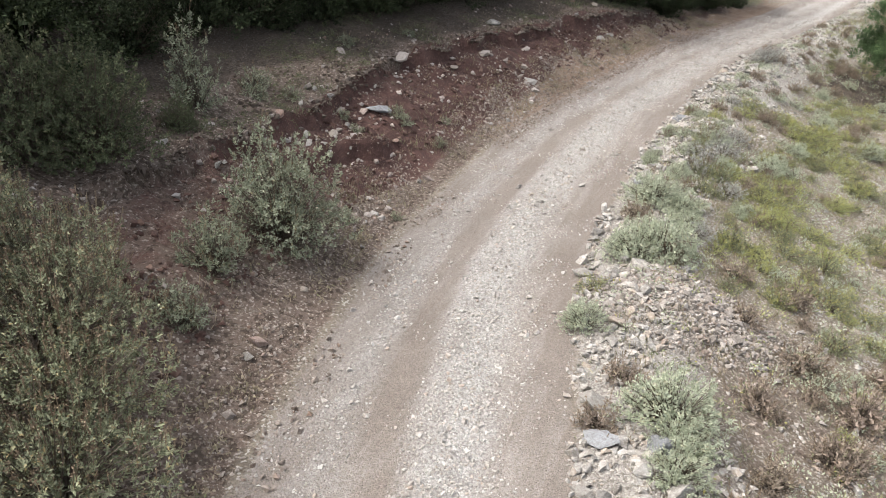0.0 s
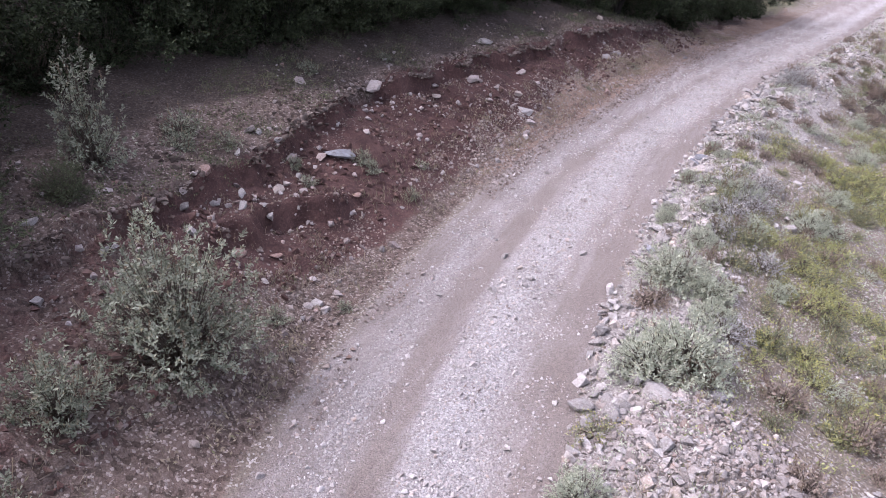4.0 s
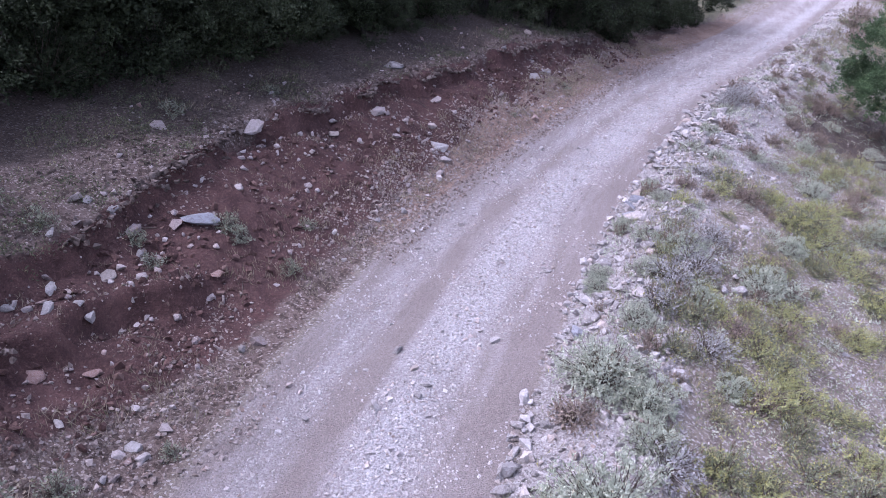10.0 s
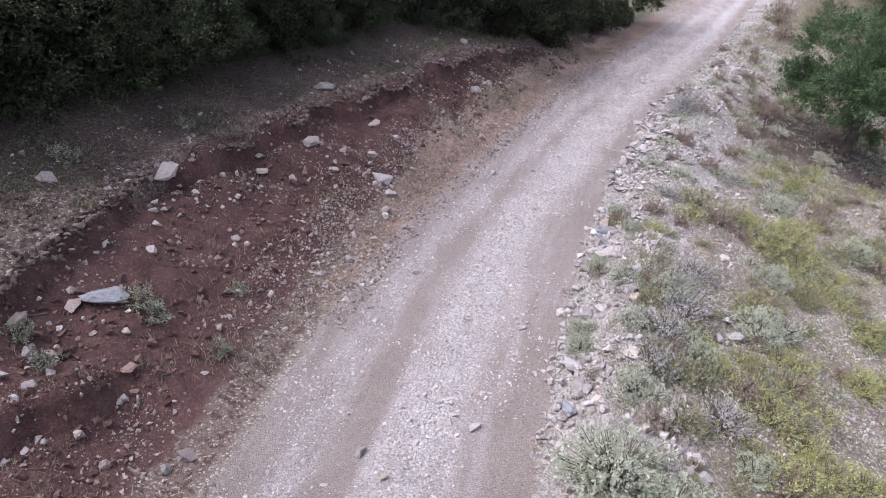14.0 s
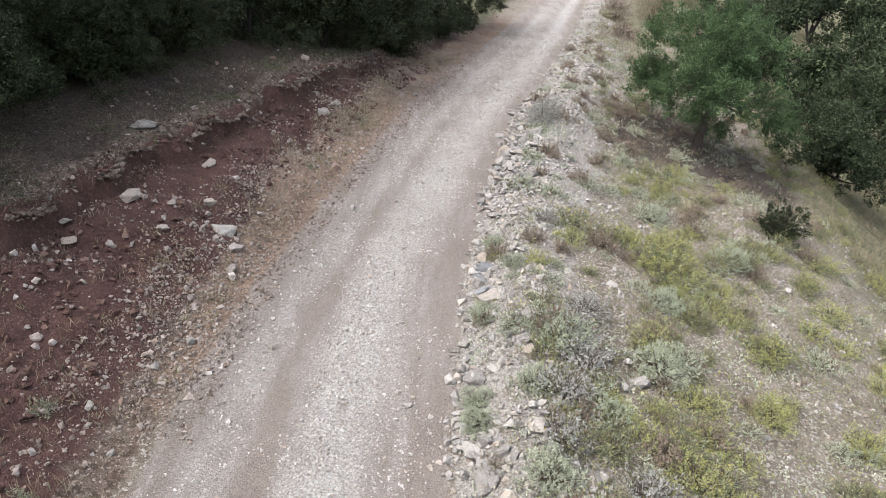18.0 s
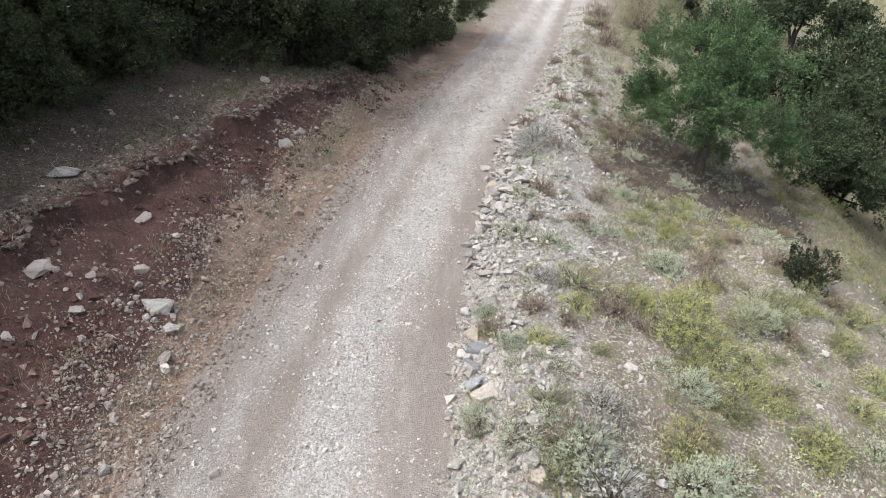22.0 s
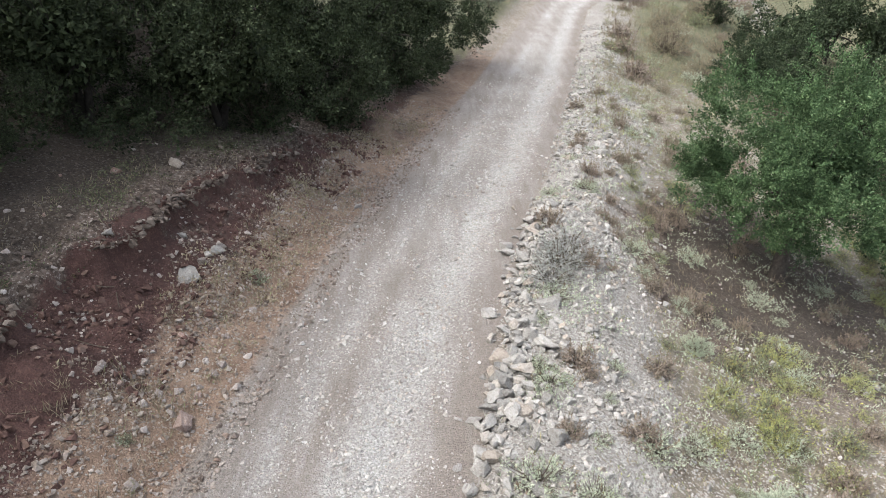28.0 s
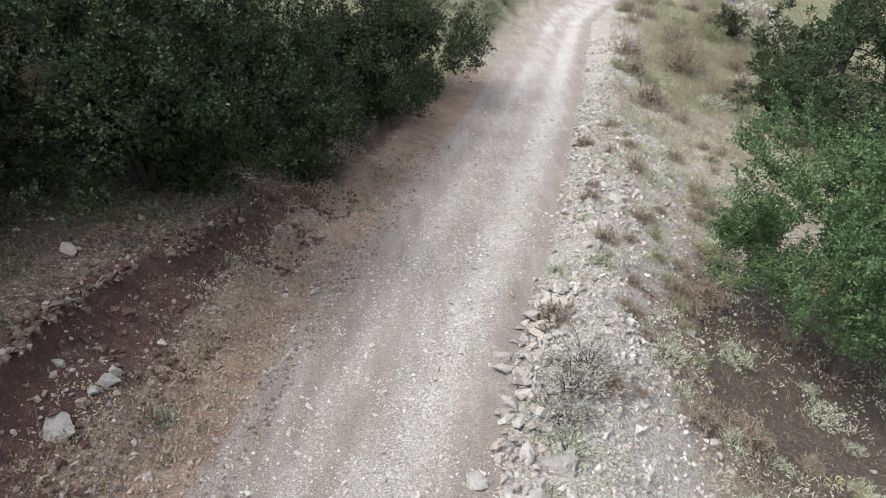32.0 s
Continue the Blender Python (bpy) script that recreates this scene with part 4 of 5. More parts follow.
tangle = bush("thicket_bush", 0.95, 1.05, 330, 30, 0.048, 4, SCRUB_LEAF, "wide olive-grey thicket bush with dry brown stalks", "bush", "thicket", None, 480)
put(tangle, -4.6, -14.75, copy=False)
for x, y, k, tall in ((-3.85, -15.25, 0.95, 1.0), (-3.15, -15.85, 0.95, 0.95), (-2.6, -16.4, 0.95, 1.0), (-5.5, -15.4, 1.05, 1.1), (-4.8, -16.15, 1.05, 1.05), (-4.1, -16.85, 1.05, 1.0), (-3.3, -17.5, 1.0, 1.0), (-6.3, -16.3, 1.1, 1.1), (-5.4, -17.2, 1.1, 1.0), (-5.75, -14.55, 0.7, 1.0), (-4.6, -18.2, 1.1, 1.0)):
    put(tangle, x, y, None, k, tall)
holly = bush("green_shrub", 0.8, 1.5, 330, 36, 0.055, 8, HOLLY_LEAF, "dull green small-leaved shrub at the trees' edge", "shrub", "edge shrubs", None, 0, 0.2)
put(holly, -6.35, -12.35, None, 1.0, copy=False)
for x, y, k, tall in ((-6.9, -12.9, 1.0, 1.2), (-7.3, -11.6, 0.9, 0.9), (-6.5, -10.75, 0.4, 0.9)):
    put(holly, x, y, None, k, tall)
grey = bush("sage_bush", 0.42, 1.2, 100, 28, 0.055, 5, THICKET_LEAF, "upright grey-green sage bush at the trees' edge", "bush", "roadside bushes", None, 20)
put(grey, -6.85, -9.95, None, 1.1, 1.1, copy=False)
for x, y, k, tall in ((0.2, 23.5, 0.9, 0.6), (1.0, 26.4, 0.7, 0.6), (1.3, 28.2, 1.0, 0.6), (0.3, 26.0, 1.0, 0.6), (1.0, 30.2, 1.0, 0.7), (2.3, 33.0, 1.0, 0.7), (2.9, 35.5, 1.1, 0.7), (0.6, 33.0, 1.3, 0.8), (-0.2, 30.8, 1.2, 0.8), (-0.4, 28.5, 1.2, 0.8), (1.8, 31.0, 1.1, 0.8)):
    put(grey, x, y, None, k, tall)

# sage cushions on the shoulder
cushion = bush("sage_cushion", 0.5, 0.42, 210, 26, 0.042, 6, SAGE_LEAF, "low pale grey-green sage cushion on the stony shoulder", "bush", "sage cushions", None, 0, 0.4)
put(cushion, 0.6, -8.95, None, 1.25, 1.1, copy=False)
CUSHIONS = [
    (0.30, -9.30, 0.75), (1.35, -12.95, 0.85), (0.13, -11.51, 0.5), (1.50, -13.70, 0.5), (0.22, -6.92, 0.85), (0.71, -7.14, 0.6), (-0.23, -4.68, 0.36), (0.50, -6.70, 0.3),
    (0.06, -0.52, 0.3), (-0.13, -2.62, 0.38), (-0.25, -4.30, 0.34), (0.81, -3.19, 0.6), (1.97, -3.35, 0.65), (0.28, -1.36, 0.3), (1.09, -4.57, 0.45),
    (0.41, -5.53, 0.5), (0.81, -7.75, 0.5), (0.36, -4.16, 0.4), (1.59, -6.15, 0.4), (3.16, 4.88, 0.4), (2.47, -1.61, 0.5), (3.16, 2.05, 0.6), (4.20, 0.60, 0.6),
]
for x, y, k in CUSHIONS:
    put(cushion, x, y, None, k)

# flowering herbs on the slope
herbs = [
    bush("yellow_herb", 0.4, 0.3, 60, 14, 0.045, 11, YELLOW_LEAF, "low yellow-green flowering herb on the dry slope", "herb", "slope herbs", FLOWER, 0, 0.2),
    bush("yellow_herb", 0.45, 0.26, 60, 14, 0.05, 12, MOSS_LEAF, "low olive-green herb with yellow flowers", "herb", "slope herbs", FLOWER, 10, 0.2),
    bush("green_herb", 0.4, 0.28, 60, 14, 0.05, 13, MOSS_LEAF, "low dull green herb on the dry slope", "herb", "slope herbs", None, 16, 0.2),
]
YELLOW_PATCHES = [
    (1.34, 0.26, 1.05), (2.20, 0.17, 0.8), (3.03, -0.26, 1.2), (2.67, -0.21, 1.2), (1.94, -2.85, 0.9), (2.21, -3.84, 0.7), (1.64, -5.10, 0.5), (2.21, -5.49, 0.75),
    (2.80, -5.69, 0.75), (2.38, -7.15, 0.95), (3.53, -3.36, 0.75), (1.48, -7.66, 0.5), (3.84, -2.07, 0.85), (3.00, 3.74, 0.5), (3.44, -1.61, 0.65), (3.99, -2.02, 0.9),
    (2.42, -3.82, 0.8), (5.00, -1.06, 0.85), (5.73, 2.21, 1.), (3.51, 3.13, 0.6), (6.72, 1.93, 1.), (4.13, -0.25, 0.6), (0.65, -4.62, 0.5), (3.19, 0.68, 1.1),
]
HERBS = [
    (1.25, -0.34, 0.8), (2.45, -0.41, 1.), (3.22, -0.35, 0.9), (3.75, -2.25, 0.9), (3.31, -3.69, 0.8), (2.14, -4.41, 0.8), (2.57, -4.71, 0.6), (5.75, -0.19, 0.9),
    (6.29, 1.62, 1.), (8.20, 2.62, 1.), (2.73, 2.95, 0.5), (1.42, -1.25, 0.5), (6.17, -1.40, 0.7), (3.61, -0.57, 0.8), (3.69, -1.56, 0.6), (5.49, -1.23, 0.7),
    (2.09, -2.38, 0.5), (1.78, -4.28, 0.6), (1.56, -5.43, 0.45), (2.19, -5.48, 0.7), (2.79, -5.80, 0.7), (1.99, -8.11, 0.8), (2.34, -8.97, 0.6), (3.54, -9.14, 0.7),
    (3.25, -10.89, 0.6), (1.97, -7.68, 0.8), (1.43, -6.80, 0.5), (2.87, 0.41, 0.9), (2.98, -0.75, 1.1), (1.93, 0.13, 0.8), (0.09, -1.03, 0.35), (-0.10, -2.23, 0.45),
]
for n, h in enumerate(herbs):
    put(h, *((1.9, -6.1), (3.9, 0.4), (3.0, -7.0))[n], copy=False)
for n, (x, y, k) in enumerate(HERBS + YELLOW_PATCHES):
    put(herbs[(0, 0, 1)[n % 3]], x, y, None, k)
count = 0
while count < 330:
    y = rng.uniform(-16, 16)
    d = rng.uniform(0.9, 9.0)
    x = float(RIGHT_X(y)) + d
    if rng.uniform() > smooth(-0.35, 0.5, value_noise(x, y, 1.5, 41)) or math.hypot((x - 5.0) / 2.2, (y - 7.6) / 2.2) < 1 or (1 < y < 24 and d < 2.7) or heap(x, y) > 0.15:
        continue
    put(herbs[int(rng.integers(3))], x, y, None, rng.uniform(0.28, 0.85), rng.uniform(0.9, 1.4))
    count += 1
bank_herb = bush("bank_herb", 0.22, 0.24, 40, 14, 0.045, 14, THICKET_LEAF, "small grey-leaved herb rooted in the red bank", "herb", "bank herbs", None, 12, 0.2)
put(bank_herb, -5.05, -6.1, None, 0.9, copy=False)
for x, y, k in ((-5.25, -6.03, 1.1), (-5.5, -7.3, 0.9), (-5.9, -7.1, 0.9), (-7.0, -8.3, 1.6), (-6.4, -8.0, 1.1), (-4.28, -6.08, 0.8), (-4.66, -4.94, 0.7), (-6.75, -8.6, 1.3), (-6.9, -2.2, 0.9), (-7.5, -4.2, 1.2), (-3.73, -10.54, 0.9), (-2.87, 5.54, 0.8), (-3.4, 2.2, 0.5), (-3.4, -9.6, 0.7)):
    put(bank_herb, x, y, None, k)


# ---- dry grass and twigs ----
def not_stony(thin):
    """Thins plants out on bare earth and where broken stone covers the strip beside the track."""
    return lambda x, y: thin(x, y) * (1 - 0.9 * below_tree(x, y)) * (1 - 0.85 * smooth(1.0, 3.0, y) * smooth(13, 10, y) * smooth(2.6, 1.8, x - RIGHT_X(y)))


def grass(name, n, x_of, y_lo, y_hi, lo, hi, mat, label, thin):
    y = rng.uniform(y_lo, y_hi, n)
    x = x_of(y, rng.uniform(0, 1, n))
    keep = rng.uniform(0, 1, n) < thin(x, y)
    x, y = np.repeat(x[keep], 6), np.repeat(y[keep], 6)
    x, y = x + rng.normal(0, 0.035, len(x)), y + rng.normal(0, 0.035, len(y))
    at = np.stack([x, y, terrain(x, y) - 0.01], -1)
    way = rng.normal(0, 0.55, at.shape) + [0, 0, 1.0]
    v, f = leaf_quads(at, way, rng.uniform(lo, hi, len(at)), 0.008, rng)
    tagged(link_mesh(name, v, f, mat, None, False), label, "grass", kind="stuff")


grass("dry_grass", 17000, between(lambda y: RIGHT_X(y) + 0.6, lambda y: RIGHT_X(y) + 9), -18, 22, 0.05, 0.17, STRAW, "thin straw-coloured dry grass over the slope", not_stony(patch(0.8, 51, -0.1)))
grass("green_grass", 9000, between(lambda y: RIGHT_X(y) + 0.1, lambda y: RIGHT_X(y) + 8), -18, 22, 0.05, 0.13, MOSS_LEAF, "short dull green grass between the stones", not_stony(patch(0.8, 52, -0.05)))
thyme = bush("grey_herb", 0.34, 0.2, 70, 12, 0.04, 15, SAGE_LEAF, "low grey-green herb among dry grass", "herb", "grey herbs", None, 14, 0.25)
put(thyme, 2.4, -3.0, copy=False)
straw = bush("straw_tuft", 0.3, 0.3, 60, 12, 0.06, 16, WISP, "dry pinkish-brown wispy tuft on the slope", "herb", "straw tufts", None, 20, 0.1)
put(straw, 1.7, -8.8, copy=False)
for _ in range(360):
    y = rng.uniform(-16, 18)
    x = float(RIGHT_X(y)) + rng.uniform(0.3, 8.0)
    if heap(x, y) > 0.15:
        continue
    put(thyme if rng.uniform() < 0.55 else straw, x, y, None, rng.uniform(0.35, 1.0))
brush = bush("dry_brush", 0.36, 0.3, 80, 10, 0.045, 17, GREY_WISP, "dead grey wispy brush among the stones", "herb", "dead brush", None, 0, 0.1)
put(brush, 1.4, 6.0, None, 1.3, copy=False)
for x, y, k in ((1.6, 6.45, 1.1), (1.2, 5.6, 0.9), (1.03, -3.6, 1.0), (0.86, -3.0, 0.9), (0.7, -4.3, 0.9), (1.2, -2.4, 0.8), (0.6, -5.0, 0.8), (1.3, -5.6, 0.8), (1.0, -8.0, 0.8), (0.9, 0.2, 0.6)):
    put(brush, x, y, None, k)
grass("far_grass", 12000, between(lambda y: RIGHT_X(y) + 1.0, lambda y: RIGHT_X(y) + 20), 16, 50, 0.15, 0.4, STRAW, "tall dry grass on the far slope", patch(2.0, 54, -0.4))
grass("far_green", 9000, between(lambda y: RIGHT_X(y) + 0.8, lambda y: RIGHT_X(y) + 22), 14, 50, 0.12, 0.3, MOSS_LEAF, "dull green grass on the far slope", patch(1.6, 55, -0.1))
grass("gully_grass", 6500, between(lambda y: RIGHT_X(y) + 8, lambda y: RIGHT_X(y) + 17), -3, 20, 0.12, 0.32, STRAW, "tall dry grass on the steep gully side", patch(1.4, 56, -0.3))
grass("gully_green", 4000, between(lambda y: RIGHT_X(y) + 8, lambda y: RIGHT_X(y) + 17), -3, 20, 0.1, 0.26, MOSS_LEAF, "dull green grass on the steep gully side", patch(1.1, 63, 0.0))
grass("verge_grass", 1800, between(lambda y: LEFT_X(y) - 1.5, lambda y: LEFT_X(y) - 0.3), -16, 14, 0.05, 0.2, STRAW, "dry grass tufts along the foot of the bank", patch(0.6, 62, 0.0))
grass("bank_grass", 2200, between(lambda y: LEFT_X(y) - BANK_D(y) * 1.5, lambda y: LEFT_X(y) - 0.3), -18, 16, 0.04, 0.14, STRAW, "sparse dry grass on the bank", patch(0.8, 53, 0.1))
def weeds(name, n, mat, leaf, label, thin, x_of, y_lo, y_hi):
    """Low ground-covering weeds in small rosettes."""
    y = rng.uniform(y_lo, y_hi, n)
    x = x_of(y, rng.uniform(0, 1, n))
    keep = rng.uniform(0, 1, n) < thin(x, y)
    x, y = np.repeat(x[keep], 12), np.repeat(y[keep], 12)
    at = np.stack([x, y, terrain(x, y)], -1) + rng.normal(0, 1, (len(x), 3)) * [0.05, 0.05, 0.0]
    at[:, 2] += rng.uniform(0.0, 0.09, len(x))
    v, f = leaf_quads(at, rng.normal(0, 0.8, at.shape) + [0, 0, 0.5], leaf * rng.uniform(0.6, 1.3, len(x)), leaf * 0.45, rng)
    tagged(link_mesh(name, v, f, mat, None, False), label, "weeds", kind="stuff")


on_slope = between(lambda y: RIGHT_X(y) + 0.8, lambda y: RIGHT_X(y) + 9)
weeds("yellow_weeds", 2200, YELLOW_LEAF, 0.045, "low yellow-green weeds covering the slope", not_stony(patch(1.5, 41, 0.05)), on_slope, -18, 22)
weeds("green_weeds", 4200, MOSS_LEAF, 0.045, "low dull green weeds covering the slope", not_stony(patch(0.9, 57, -0.1)), on_slope, -18, 26)
weeds("grey_weeds", 5000, SAGE_LEAF, 0.04, "low grey-green weeds between stones", patch(0.8, 58, 0.0), between(lambda y: RIGHT_X(y) + 0.15, lambda y: RIGHT_X(y) + 6), -18, 26)
weeds("verge_weeds", 1500, STRAW, 0.05, "low dry weeds along the foot of the bank", patch(0.9, 59, 0.1), between(lambda y: LEFT_X(y) - 1.6, lambda y: LEFT_X(y) - 0.25), -16, 14)
weeds("ledge_weeds", 3200, DARK_HERB, 0.04, "small green weeds on the ledge", patch(0.7, 60, 0.05), between(lambda y: LEFT_X(y) - BANK_D(y) - 2.2, lambda y: LEFT_X(y) - BANK_D(y)), -12, 12)
n = 260
tx = rng.uniform(-18, 14, n)
px = LEFT_X(tx) - rng.uniform(0.4, 1.6, n) * BANK_D(tx)
start = np.stack([px, tx, terrain(px, tx) + 0.012], -1)
go = np.stack([rng.normal(size=n), rng.normal(size=n)], -1)
go = unit(go) * rng.uniform(0.05, 0.22, (n, 1))
mid = start.copy(); mid[:, :2] += go; mid[:, 2] = terrain(mid[:, 0], mid[:, 1]) + 0.02
end = start.copy(); end[:, :2] += go * 2 + rng.normal(0, 0.03, (n, 2)); end[:, 2] = terrain(end[:, 0], end[:, 1]) + 0.015
v, f = tubes(np.stack([start, mid, end], 1), np.tile([0.006, 0.005, 0.003], (n, 1)) * rng.uniform(0.6, 1.5, (n, 1)), 4)
tagged(link_mesh("dry_twigs", v, f, TWIG, None, False), "dry grey twigs and roots lying on the bank", "twigs", kind="stuff")


# ---- trees ----
def tree(name, height, centre, radii, clusters, per, leaf, seed, leaf_mat, label, group="", stems=1, limbs=9, trunk=0.11, droop=0.0, lean=0.0):
    """A tapered trunk with limbs and a crown of small leaves in uneven clumps; its foot is at the origin."""
    r = np.random.default_rng(seed)
    thing = tagged(new(name), label, "tree", group)
    bark = BARK if leaf_mat == PEAR_LEAF else OAK_BARK
    centre, radii = np.array(centre, float), np.array(radii, float)
    boughs = max(8, clusters // 15)
    ways = unit(r.normal(size=(boughs, 3)) + [0, 0, 0.12])
    hubs = centre + ways * radii * (r.uniform(0.62, 1.02, boughs))[:, None]
    near = np.repeat(hubs, 15, 0)[:clusters]
    clusters = len(near)
    puff = unit(r.normal(size=(clusters, 3)) + unit(near - centre) * 0.5 + [0, 0, 0.35])
    spots = near + puff * radii * (np.repeat(r.uniform(0.2, 0.34, boughs), 15)[:clusters, None] * r.uniform(0.7, 1.0, (clusters, 1)))
    spots[:, 2] -= lean * (spots[:, 0] - centre[0])
    spots[:, 2] = np.maximum(spots[:, 2], 0.25 + 0.4 * (lean > 0) - lean * spots[:, 0] * 1.6)
    for k in range(stems):
        a = 2 * np.pi * k / stems + seed
        lean = 0.0 if stems == 1 else 0.3
        fork = np.array([centre[0] * 0.5 + lean * math.cos(a), centre[1] * 0.5 + lean * math.sin(a), height])
        t = np.linspace(0, 1, 7)[:, None]
        line = fork * t + np.c_[r.normal(0, 0.03, (7, 2)), np.zeros(7)] * t
        line[0] = (0.1 * lean * math.cos(a), 0.1 * lean * math.sin(a), -0.25)
        part("trunk", *tubes(line[None], (trunk * np.linspace(1.25, 0.62, 7))[None] * (1 if stems == 1 else 0.7), 9), bark, thing, smooth_shade=True)
        for j in range(limbs // stems):
            tip = fork + (spots[int(r.integers(clusters))] - fork) * 0.62
            mid = (fork + tip) / 2 + r.normal(0, 0.12, 3) + [0, 0, 0.12]
            t = np.linspace(0, 1, 6)[:, None]
            ln = fork * (1 - t) ** 2 + 2 * mid * t * (1 - t) + tip * t ** 2
            part("limb", *tubes(ln[None], (trunk * np.linspace(0.5, 0.1, 6))[None], 6), bark, thing, smooth_shade=True)
    pick = r.permutation(clusters)[: min(clusters, 26)]
    ends = centre + (spots[pick] - centre) * 0.8
    hub = centre * [0.6, 0.6, 0] + [0, 0, height]
    t = np.linspace(0, 1, 5)[None, :, None]
    lines = hub * (1 - t) ** 2 + 2 * t * (1 - t) * ((hub + ends) / 2 + r.normal(0, 0.3, (len(pick), 3)))[:, None] + ends[:, None] * t ** 2
    part("branchwork", *tubes(lines, np.tile(np.linspace(0.012, 0.004, 5), (len(pick), 1)), 4), bark, thing, "fine dark branches", kind="stuff")
    shoots = 5
    along_shoot = max(4, per // shoots)
    base = np.repeat(spots, shoots, 0) + r.normal(0, 0.07, (clusters * shoots, 3))
    aim = unit(unit(np.repeat(spots, shoots, 0) - centre) * 0.4 + np.repeat(puff, shoots, 0) * 0.6 + r.normal(0, 0.45, base.shape) + [0, 0, 0.35 - droop])
    reach = r.uniform(0.14, 0.38, (len(base), 1)) * (radii.mean() / 2.0) ** 0.5
    step = np.tile(np.linspace(0, 1, along_shoot), len(base))[:, None]
    aims = np.repeat(aim, along_shoot, 0)
    at = np.repeat(base, along_shoot, 0) + aims * np.repeat(reach, along_shoot, 0) * step + r.normal(0, 0.035, (len(aims), 3)) * (1.2 - 0.7 * step)
    out = aims * 0.5 + r.normal(0, 0.6, at.shape) + [0, 0, 0.1]
    size = leaf * r.uniform(0.65, 1.25, len(at))
    n = clusters * 12
    deep = centre + unit(r.normal(size=(n, 3))) * radii * (0.45 * r.uniform(0, 1, (n, 1)) ** 0.4)
    deep[:, 2] = np.maximum(deep[:, 2], 0.3)
    inner = leaf_quads(deep, r.normal(size=deep.shape), leaf * 2.0, leaf * 1.2, r)
    face = np.repeat(puff, shoots * along_shoot, 0) * 1.3 + [0, 0, 1.1]
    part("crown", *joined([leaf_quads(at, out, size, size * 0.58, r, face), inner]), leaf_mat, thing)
    return thing


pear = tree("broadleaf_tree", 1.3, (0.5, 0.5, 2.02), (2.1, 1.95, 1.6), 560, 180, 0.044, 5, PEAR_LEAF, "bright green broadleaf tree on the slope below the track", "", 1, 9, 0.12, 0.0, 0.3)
put(pear, 5.95, 8.5, 0.0, 1.06, copy=False, sink=0.05)
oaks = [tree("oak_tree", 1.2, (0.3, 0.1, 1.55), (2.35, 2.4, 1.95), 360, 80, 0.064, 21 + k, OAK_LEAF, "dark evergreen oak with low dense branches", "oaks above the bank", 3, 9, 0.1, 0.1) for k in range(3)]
# back-row oak, mostly out of view: added to keep sky light off the ledge
plain_oak = tree("oak_tree", 1.2, (0.2, 0.1, 1.65), (2.35, 2.4, 2.1), 110, 40, 0.11, 27, OAK_LEAF, "dark evergreen oak in the back row, added to block sky light", "oaks above the bank", 3, 6, 0.1, 0.1)
put(plain_oak, -9.6, 20.5, None, 1.3, copy=False, sink=0.05)
OAKS = [
    (-6.1, 8.2, 1.0), (-4.5, 10.0, 1.0), (-3.4, 13.2, 1.0), (-2.5, 16.8, 1.0), (-7.6, 4.8, 0.85), (-8.5, 1.2, 0.95), (-9.5, -2.4, 1.0), (-10.2, -6.2, 1.0),
    (-10.3, -10.4, 1.0), (-8.8, 8.6, 1.2), (-8.0, 12.6, 1.2), (-6.8, 16.8, 1.1), (-11.0, 3.8, 1.2), (-12.4, -0.4, 1.2), (-13.3, -4.8, 1.2), (-13.5, -9.0, 1.2), (-10.0, -14.2, 1.1), (-1.1, 20.8, 1.0), (-13.2, -13.5, 1.2), (-5.6, 20.5, 1.1),
    (-9.2, -0.6, 0.6), (-8.9, -12.6, 0.65), (-9.0, -11.2, 0.75), (-7.0, 6.0, 0.5), (-10.2, -4.4, 0.65), (-8.0, -13.9, 0.8), (-8.7, -0.9, 0.75), (-9.0, -3.4, 0.8), (-7.2, 2.3, 0.5), (-8.0, 1.0, 0.62), (-7.4, 3.6, 0.5), (-14.5, 2.5, 1.6), (-16.5, -3.5, 1.6), (-17.0, -9.5, 1.6), (-12.5, 11.5, 1.5), (-10.5, 16.5, 1.5),
]
# back rows stand taller beyond y = -3, to darken the ledge below them
for n, (x, y, k) in enumerate(OAKS):
    put(plain_oak if k > 1.05 else oaks[n % 3], x, y, None, k, (1.6 if y > -3 else 1.0) if k > 1.05 else 1.0, copy=n >= 3, sink=0.05)
gully = tree("oak_tree", 1.0, (0.1, 0.1, 1.8), (2.0, 2.0, 1.8), 330, 80, 0.08, 31, GULLY_LEAF, "dark green evergreen oak in the gully", "gully oaks", 3, 9, 0.1)
far_oak = tree("oak_tree", 1.0, (0.1, 0.1, 1.8), (2.0, 2.0, 1.8), 110, 45, 0.1, 32, GULLY_LEAF, "rounded dark green oak far down the gully", "gully oaks", 3, 6, 0.1)
put(far_oak, 27.0, 20.0, None, 1.3, copy=False, sink=0.05)
put(gully, 11.3, 11.2, None, 0.95, 0.9, copy=False, sink=0.4)
GULLY = [
    (10.9, 22.4, 0.8), (14.6, 26.5, 0.85), (14.5, 17.5, 1.1), (17.5, 21.5, 1.3), (18.5, 27.5, 1.2), (16.0, 31.5, 0.9), (22.0, 24.0, 1.4), (23.5, 32.0, 1.4),
    (20.0, 37.5, 1.2), (27.5, 38.0, 1.5), (25.0, 44.5, 1.3), (30.0, 47.5, 1.5), (20.0, 13.5, 1.2), (29.0, 28.0, 1.5),
]
for x, y, k in GULLY:
    put(gully if y < 26 and k < 1.2 else far_oak, x, y, None, k, sink=0.05)
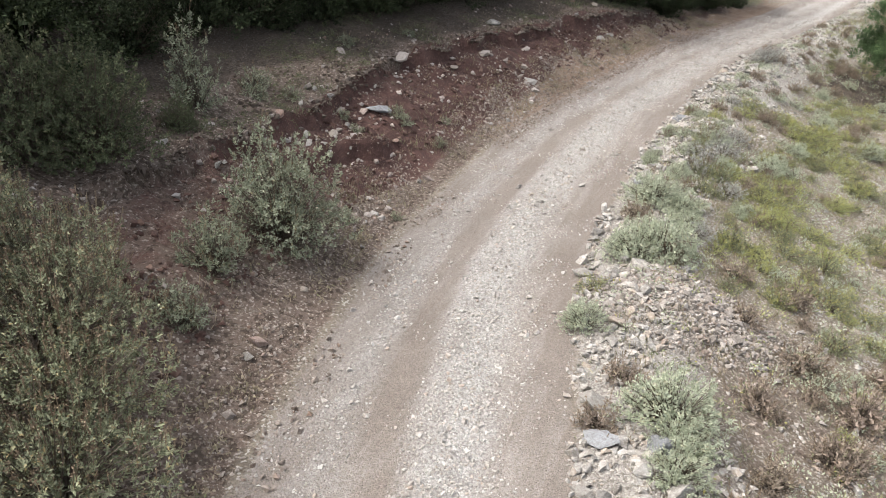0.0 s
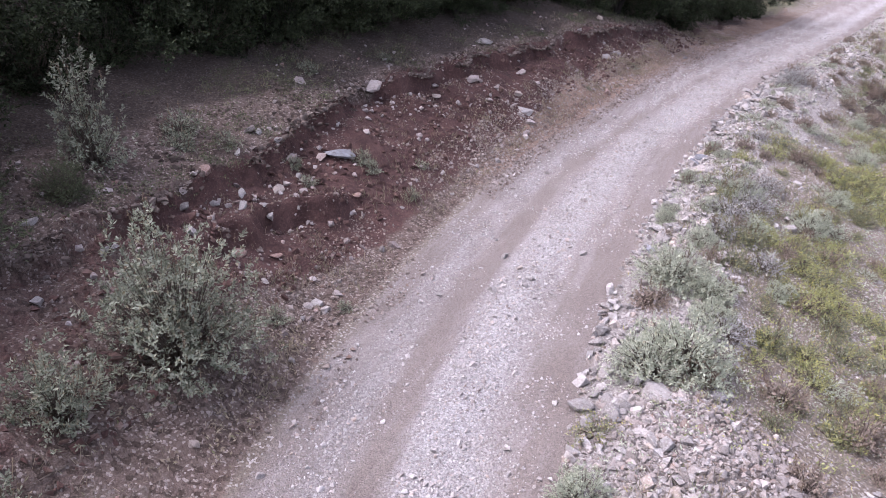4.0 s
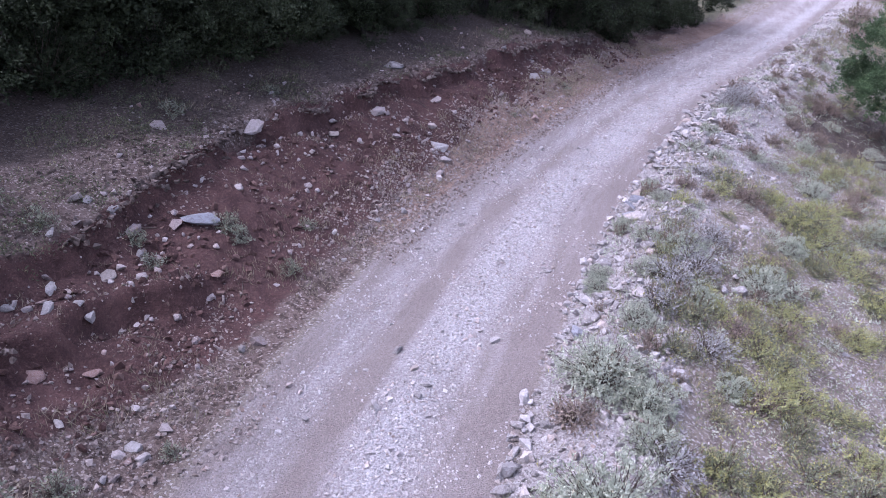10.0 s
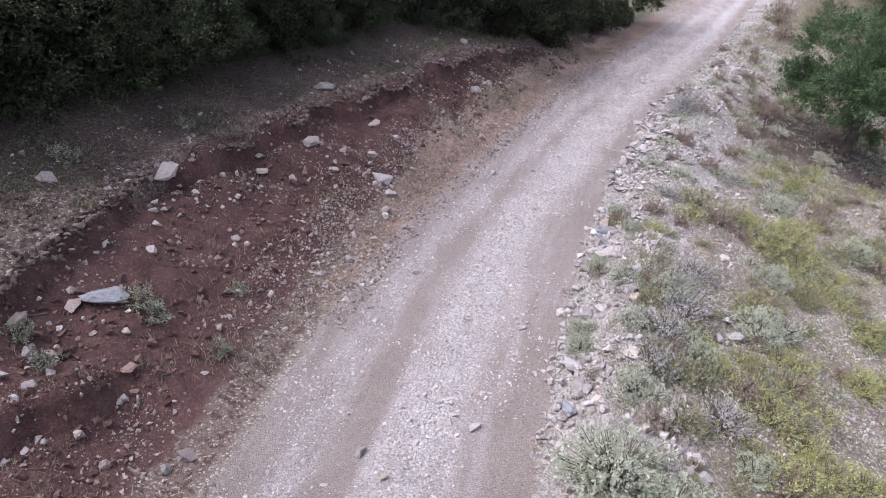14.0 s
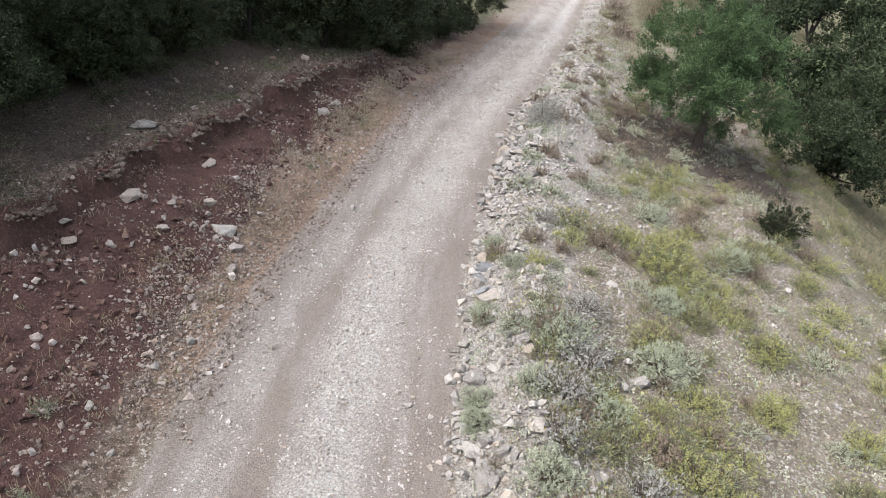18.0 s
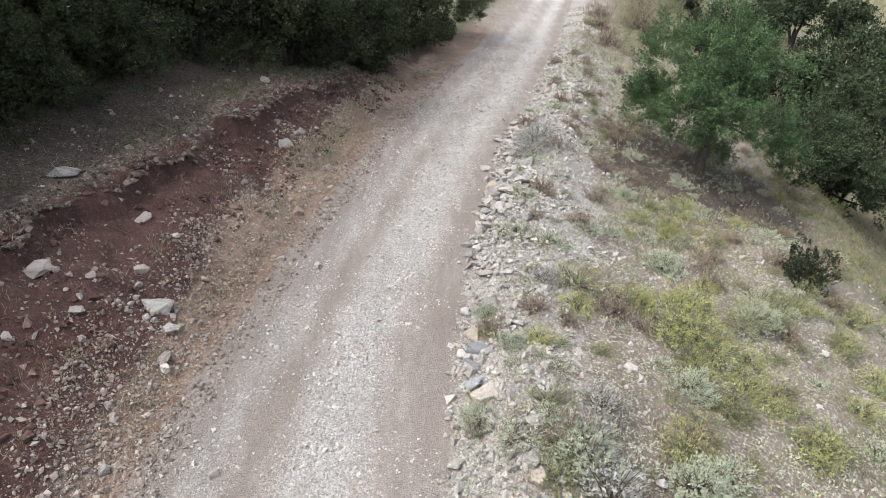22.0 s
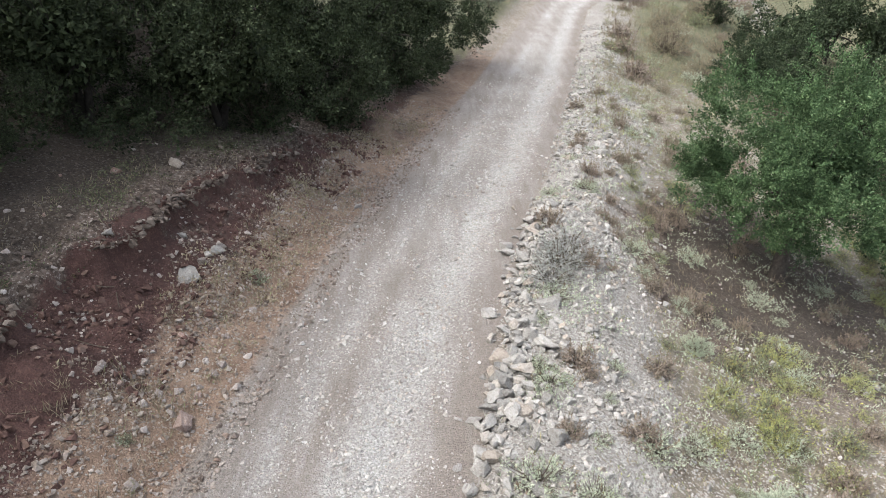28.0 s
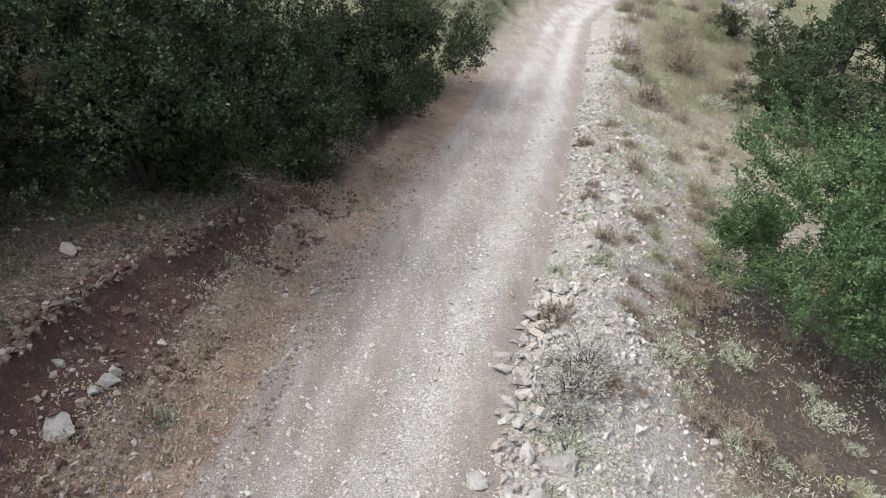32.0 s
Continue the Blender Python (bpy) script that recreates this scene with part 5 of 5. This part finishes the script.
shrub = bush("oak_shrub", 0.5, 0.75, 160, 36, 0.05, 33, OAK_LEAF, "small dark green oak shrub on the slope", "shrub", "shrubs", None, 0, 0.15)
put(shrub, 5.95, 2.6, None, 1.1, 0.9, copy=False)
for x, y, k in ((2.5, -8.85, 1.1), (1.9, -10.3, 0.9), (3.2, -11.3, 1.3), (2.1, -11.9, 1.0), (2.6, -10.7, 1.2), (2.9, -12.4, 1.1), (3.6, -10.2, 1.0), (2.3, -13.2, 0.9), (4.3, 9.4, 0.8), (3.9, 10.1, 0.7)):
    put(straw, x, y, None, k)
put(cushion, 1.5, -13.35, None, 0.5)
put(herbs[1], 0.05, -10.6, None, 0.7)
GREEN_STRIP = [
    (3.50, 10.11, 0.6), (3.51, 9.50, 0.55), (3.43, 8.77, 0.6), (3.40, 8.27, 0.5), (3.40, 7.59, 0.5), (4.23, 8.11, 0.4), (2.67, 4.73, 0.5), (3.85, 6.43, 0.4),
    (3.61, 10.79, 0.6),
]
for x, y, k in GREEN_STRIP:
    put(herbs[2], x, y, None, k)
for _ in range(34):
    y = rng.uniform(19, 42)
    x = float(RIGHT_X(y)) + rng.uniform(1.2, 9.0)
    put((straw, thyme, herbs[2])[int(rng.integers(3))], x, y, None, rng.uniform(1.0, 2.4))
SHRUBS = [
    (-3.9, 10.4, 1.3), (-2.7, 12.6, 1.4), (-2.4, 15.0, 1.1), (-1.5, 17.4, 1.4), (-0.6, 20.0, 1.2), (-7.0, 5.6, 1.2), (-7.6, 3.4, 1.5), (-7.9, 1.2, 1.1),
    (-8.4, -0.9, 1.6), (-9.0, -2.9, 1.2), (-9.3, -5.0, 1.6), (-9.5, -7.2, 1.1), (-9.3, -8.8, 1.6), (-8.6, 2.6, 1.8), (-10.0, -5.9, 1.9),
]
for x, y, k in SHRUBS:
    put(shrub, x, y, None, k, 1.15)
brown = bush("dry_shrub", 0.7, 0.8, 150, 26, 0.05, 34, STRAW, "brown dry shrub beside the track", "shrub", "dry shrubs", None, 60, 0.15)
put(brown, 9.3, 23.2, None, 1.1, copy=False)
for x, y, k in ((8.8, 26.3, 1.3), (9.6, 28.6, 1.2), (10.3, 32.0, 1.3), (9.3, 37.5, 0.9), (6.6, 19.0, 0.4), (12.8, 31.0, 1.0), (13.5, 37.0, 1.1)):
    put(brown, x, y, None, k)
for x, y, k in ((14.2, 36.5, 1.9), (16.4, 44.0, 2.2), (12.0, 46.5, 1.4)):
    put(shrub, x, y, None, k)
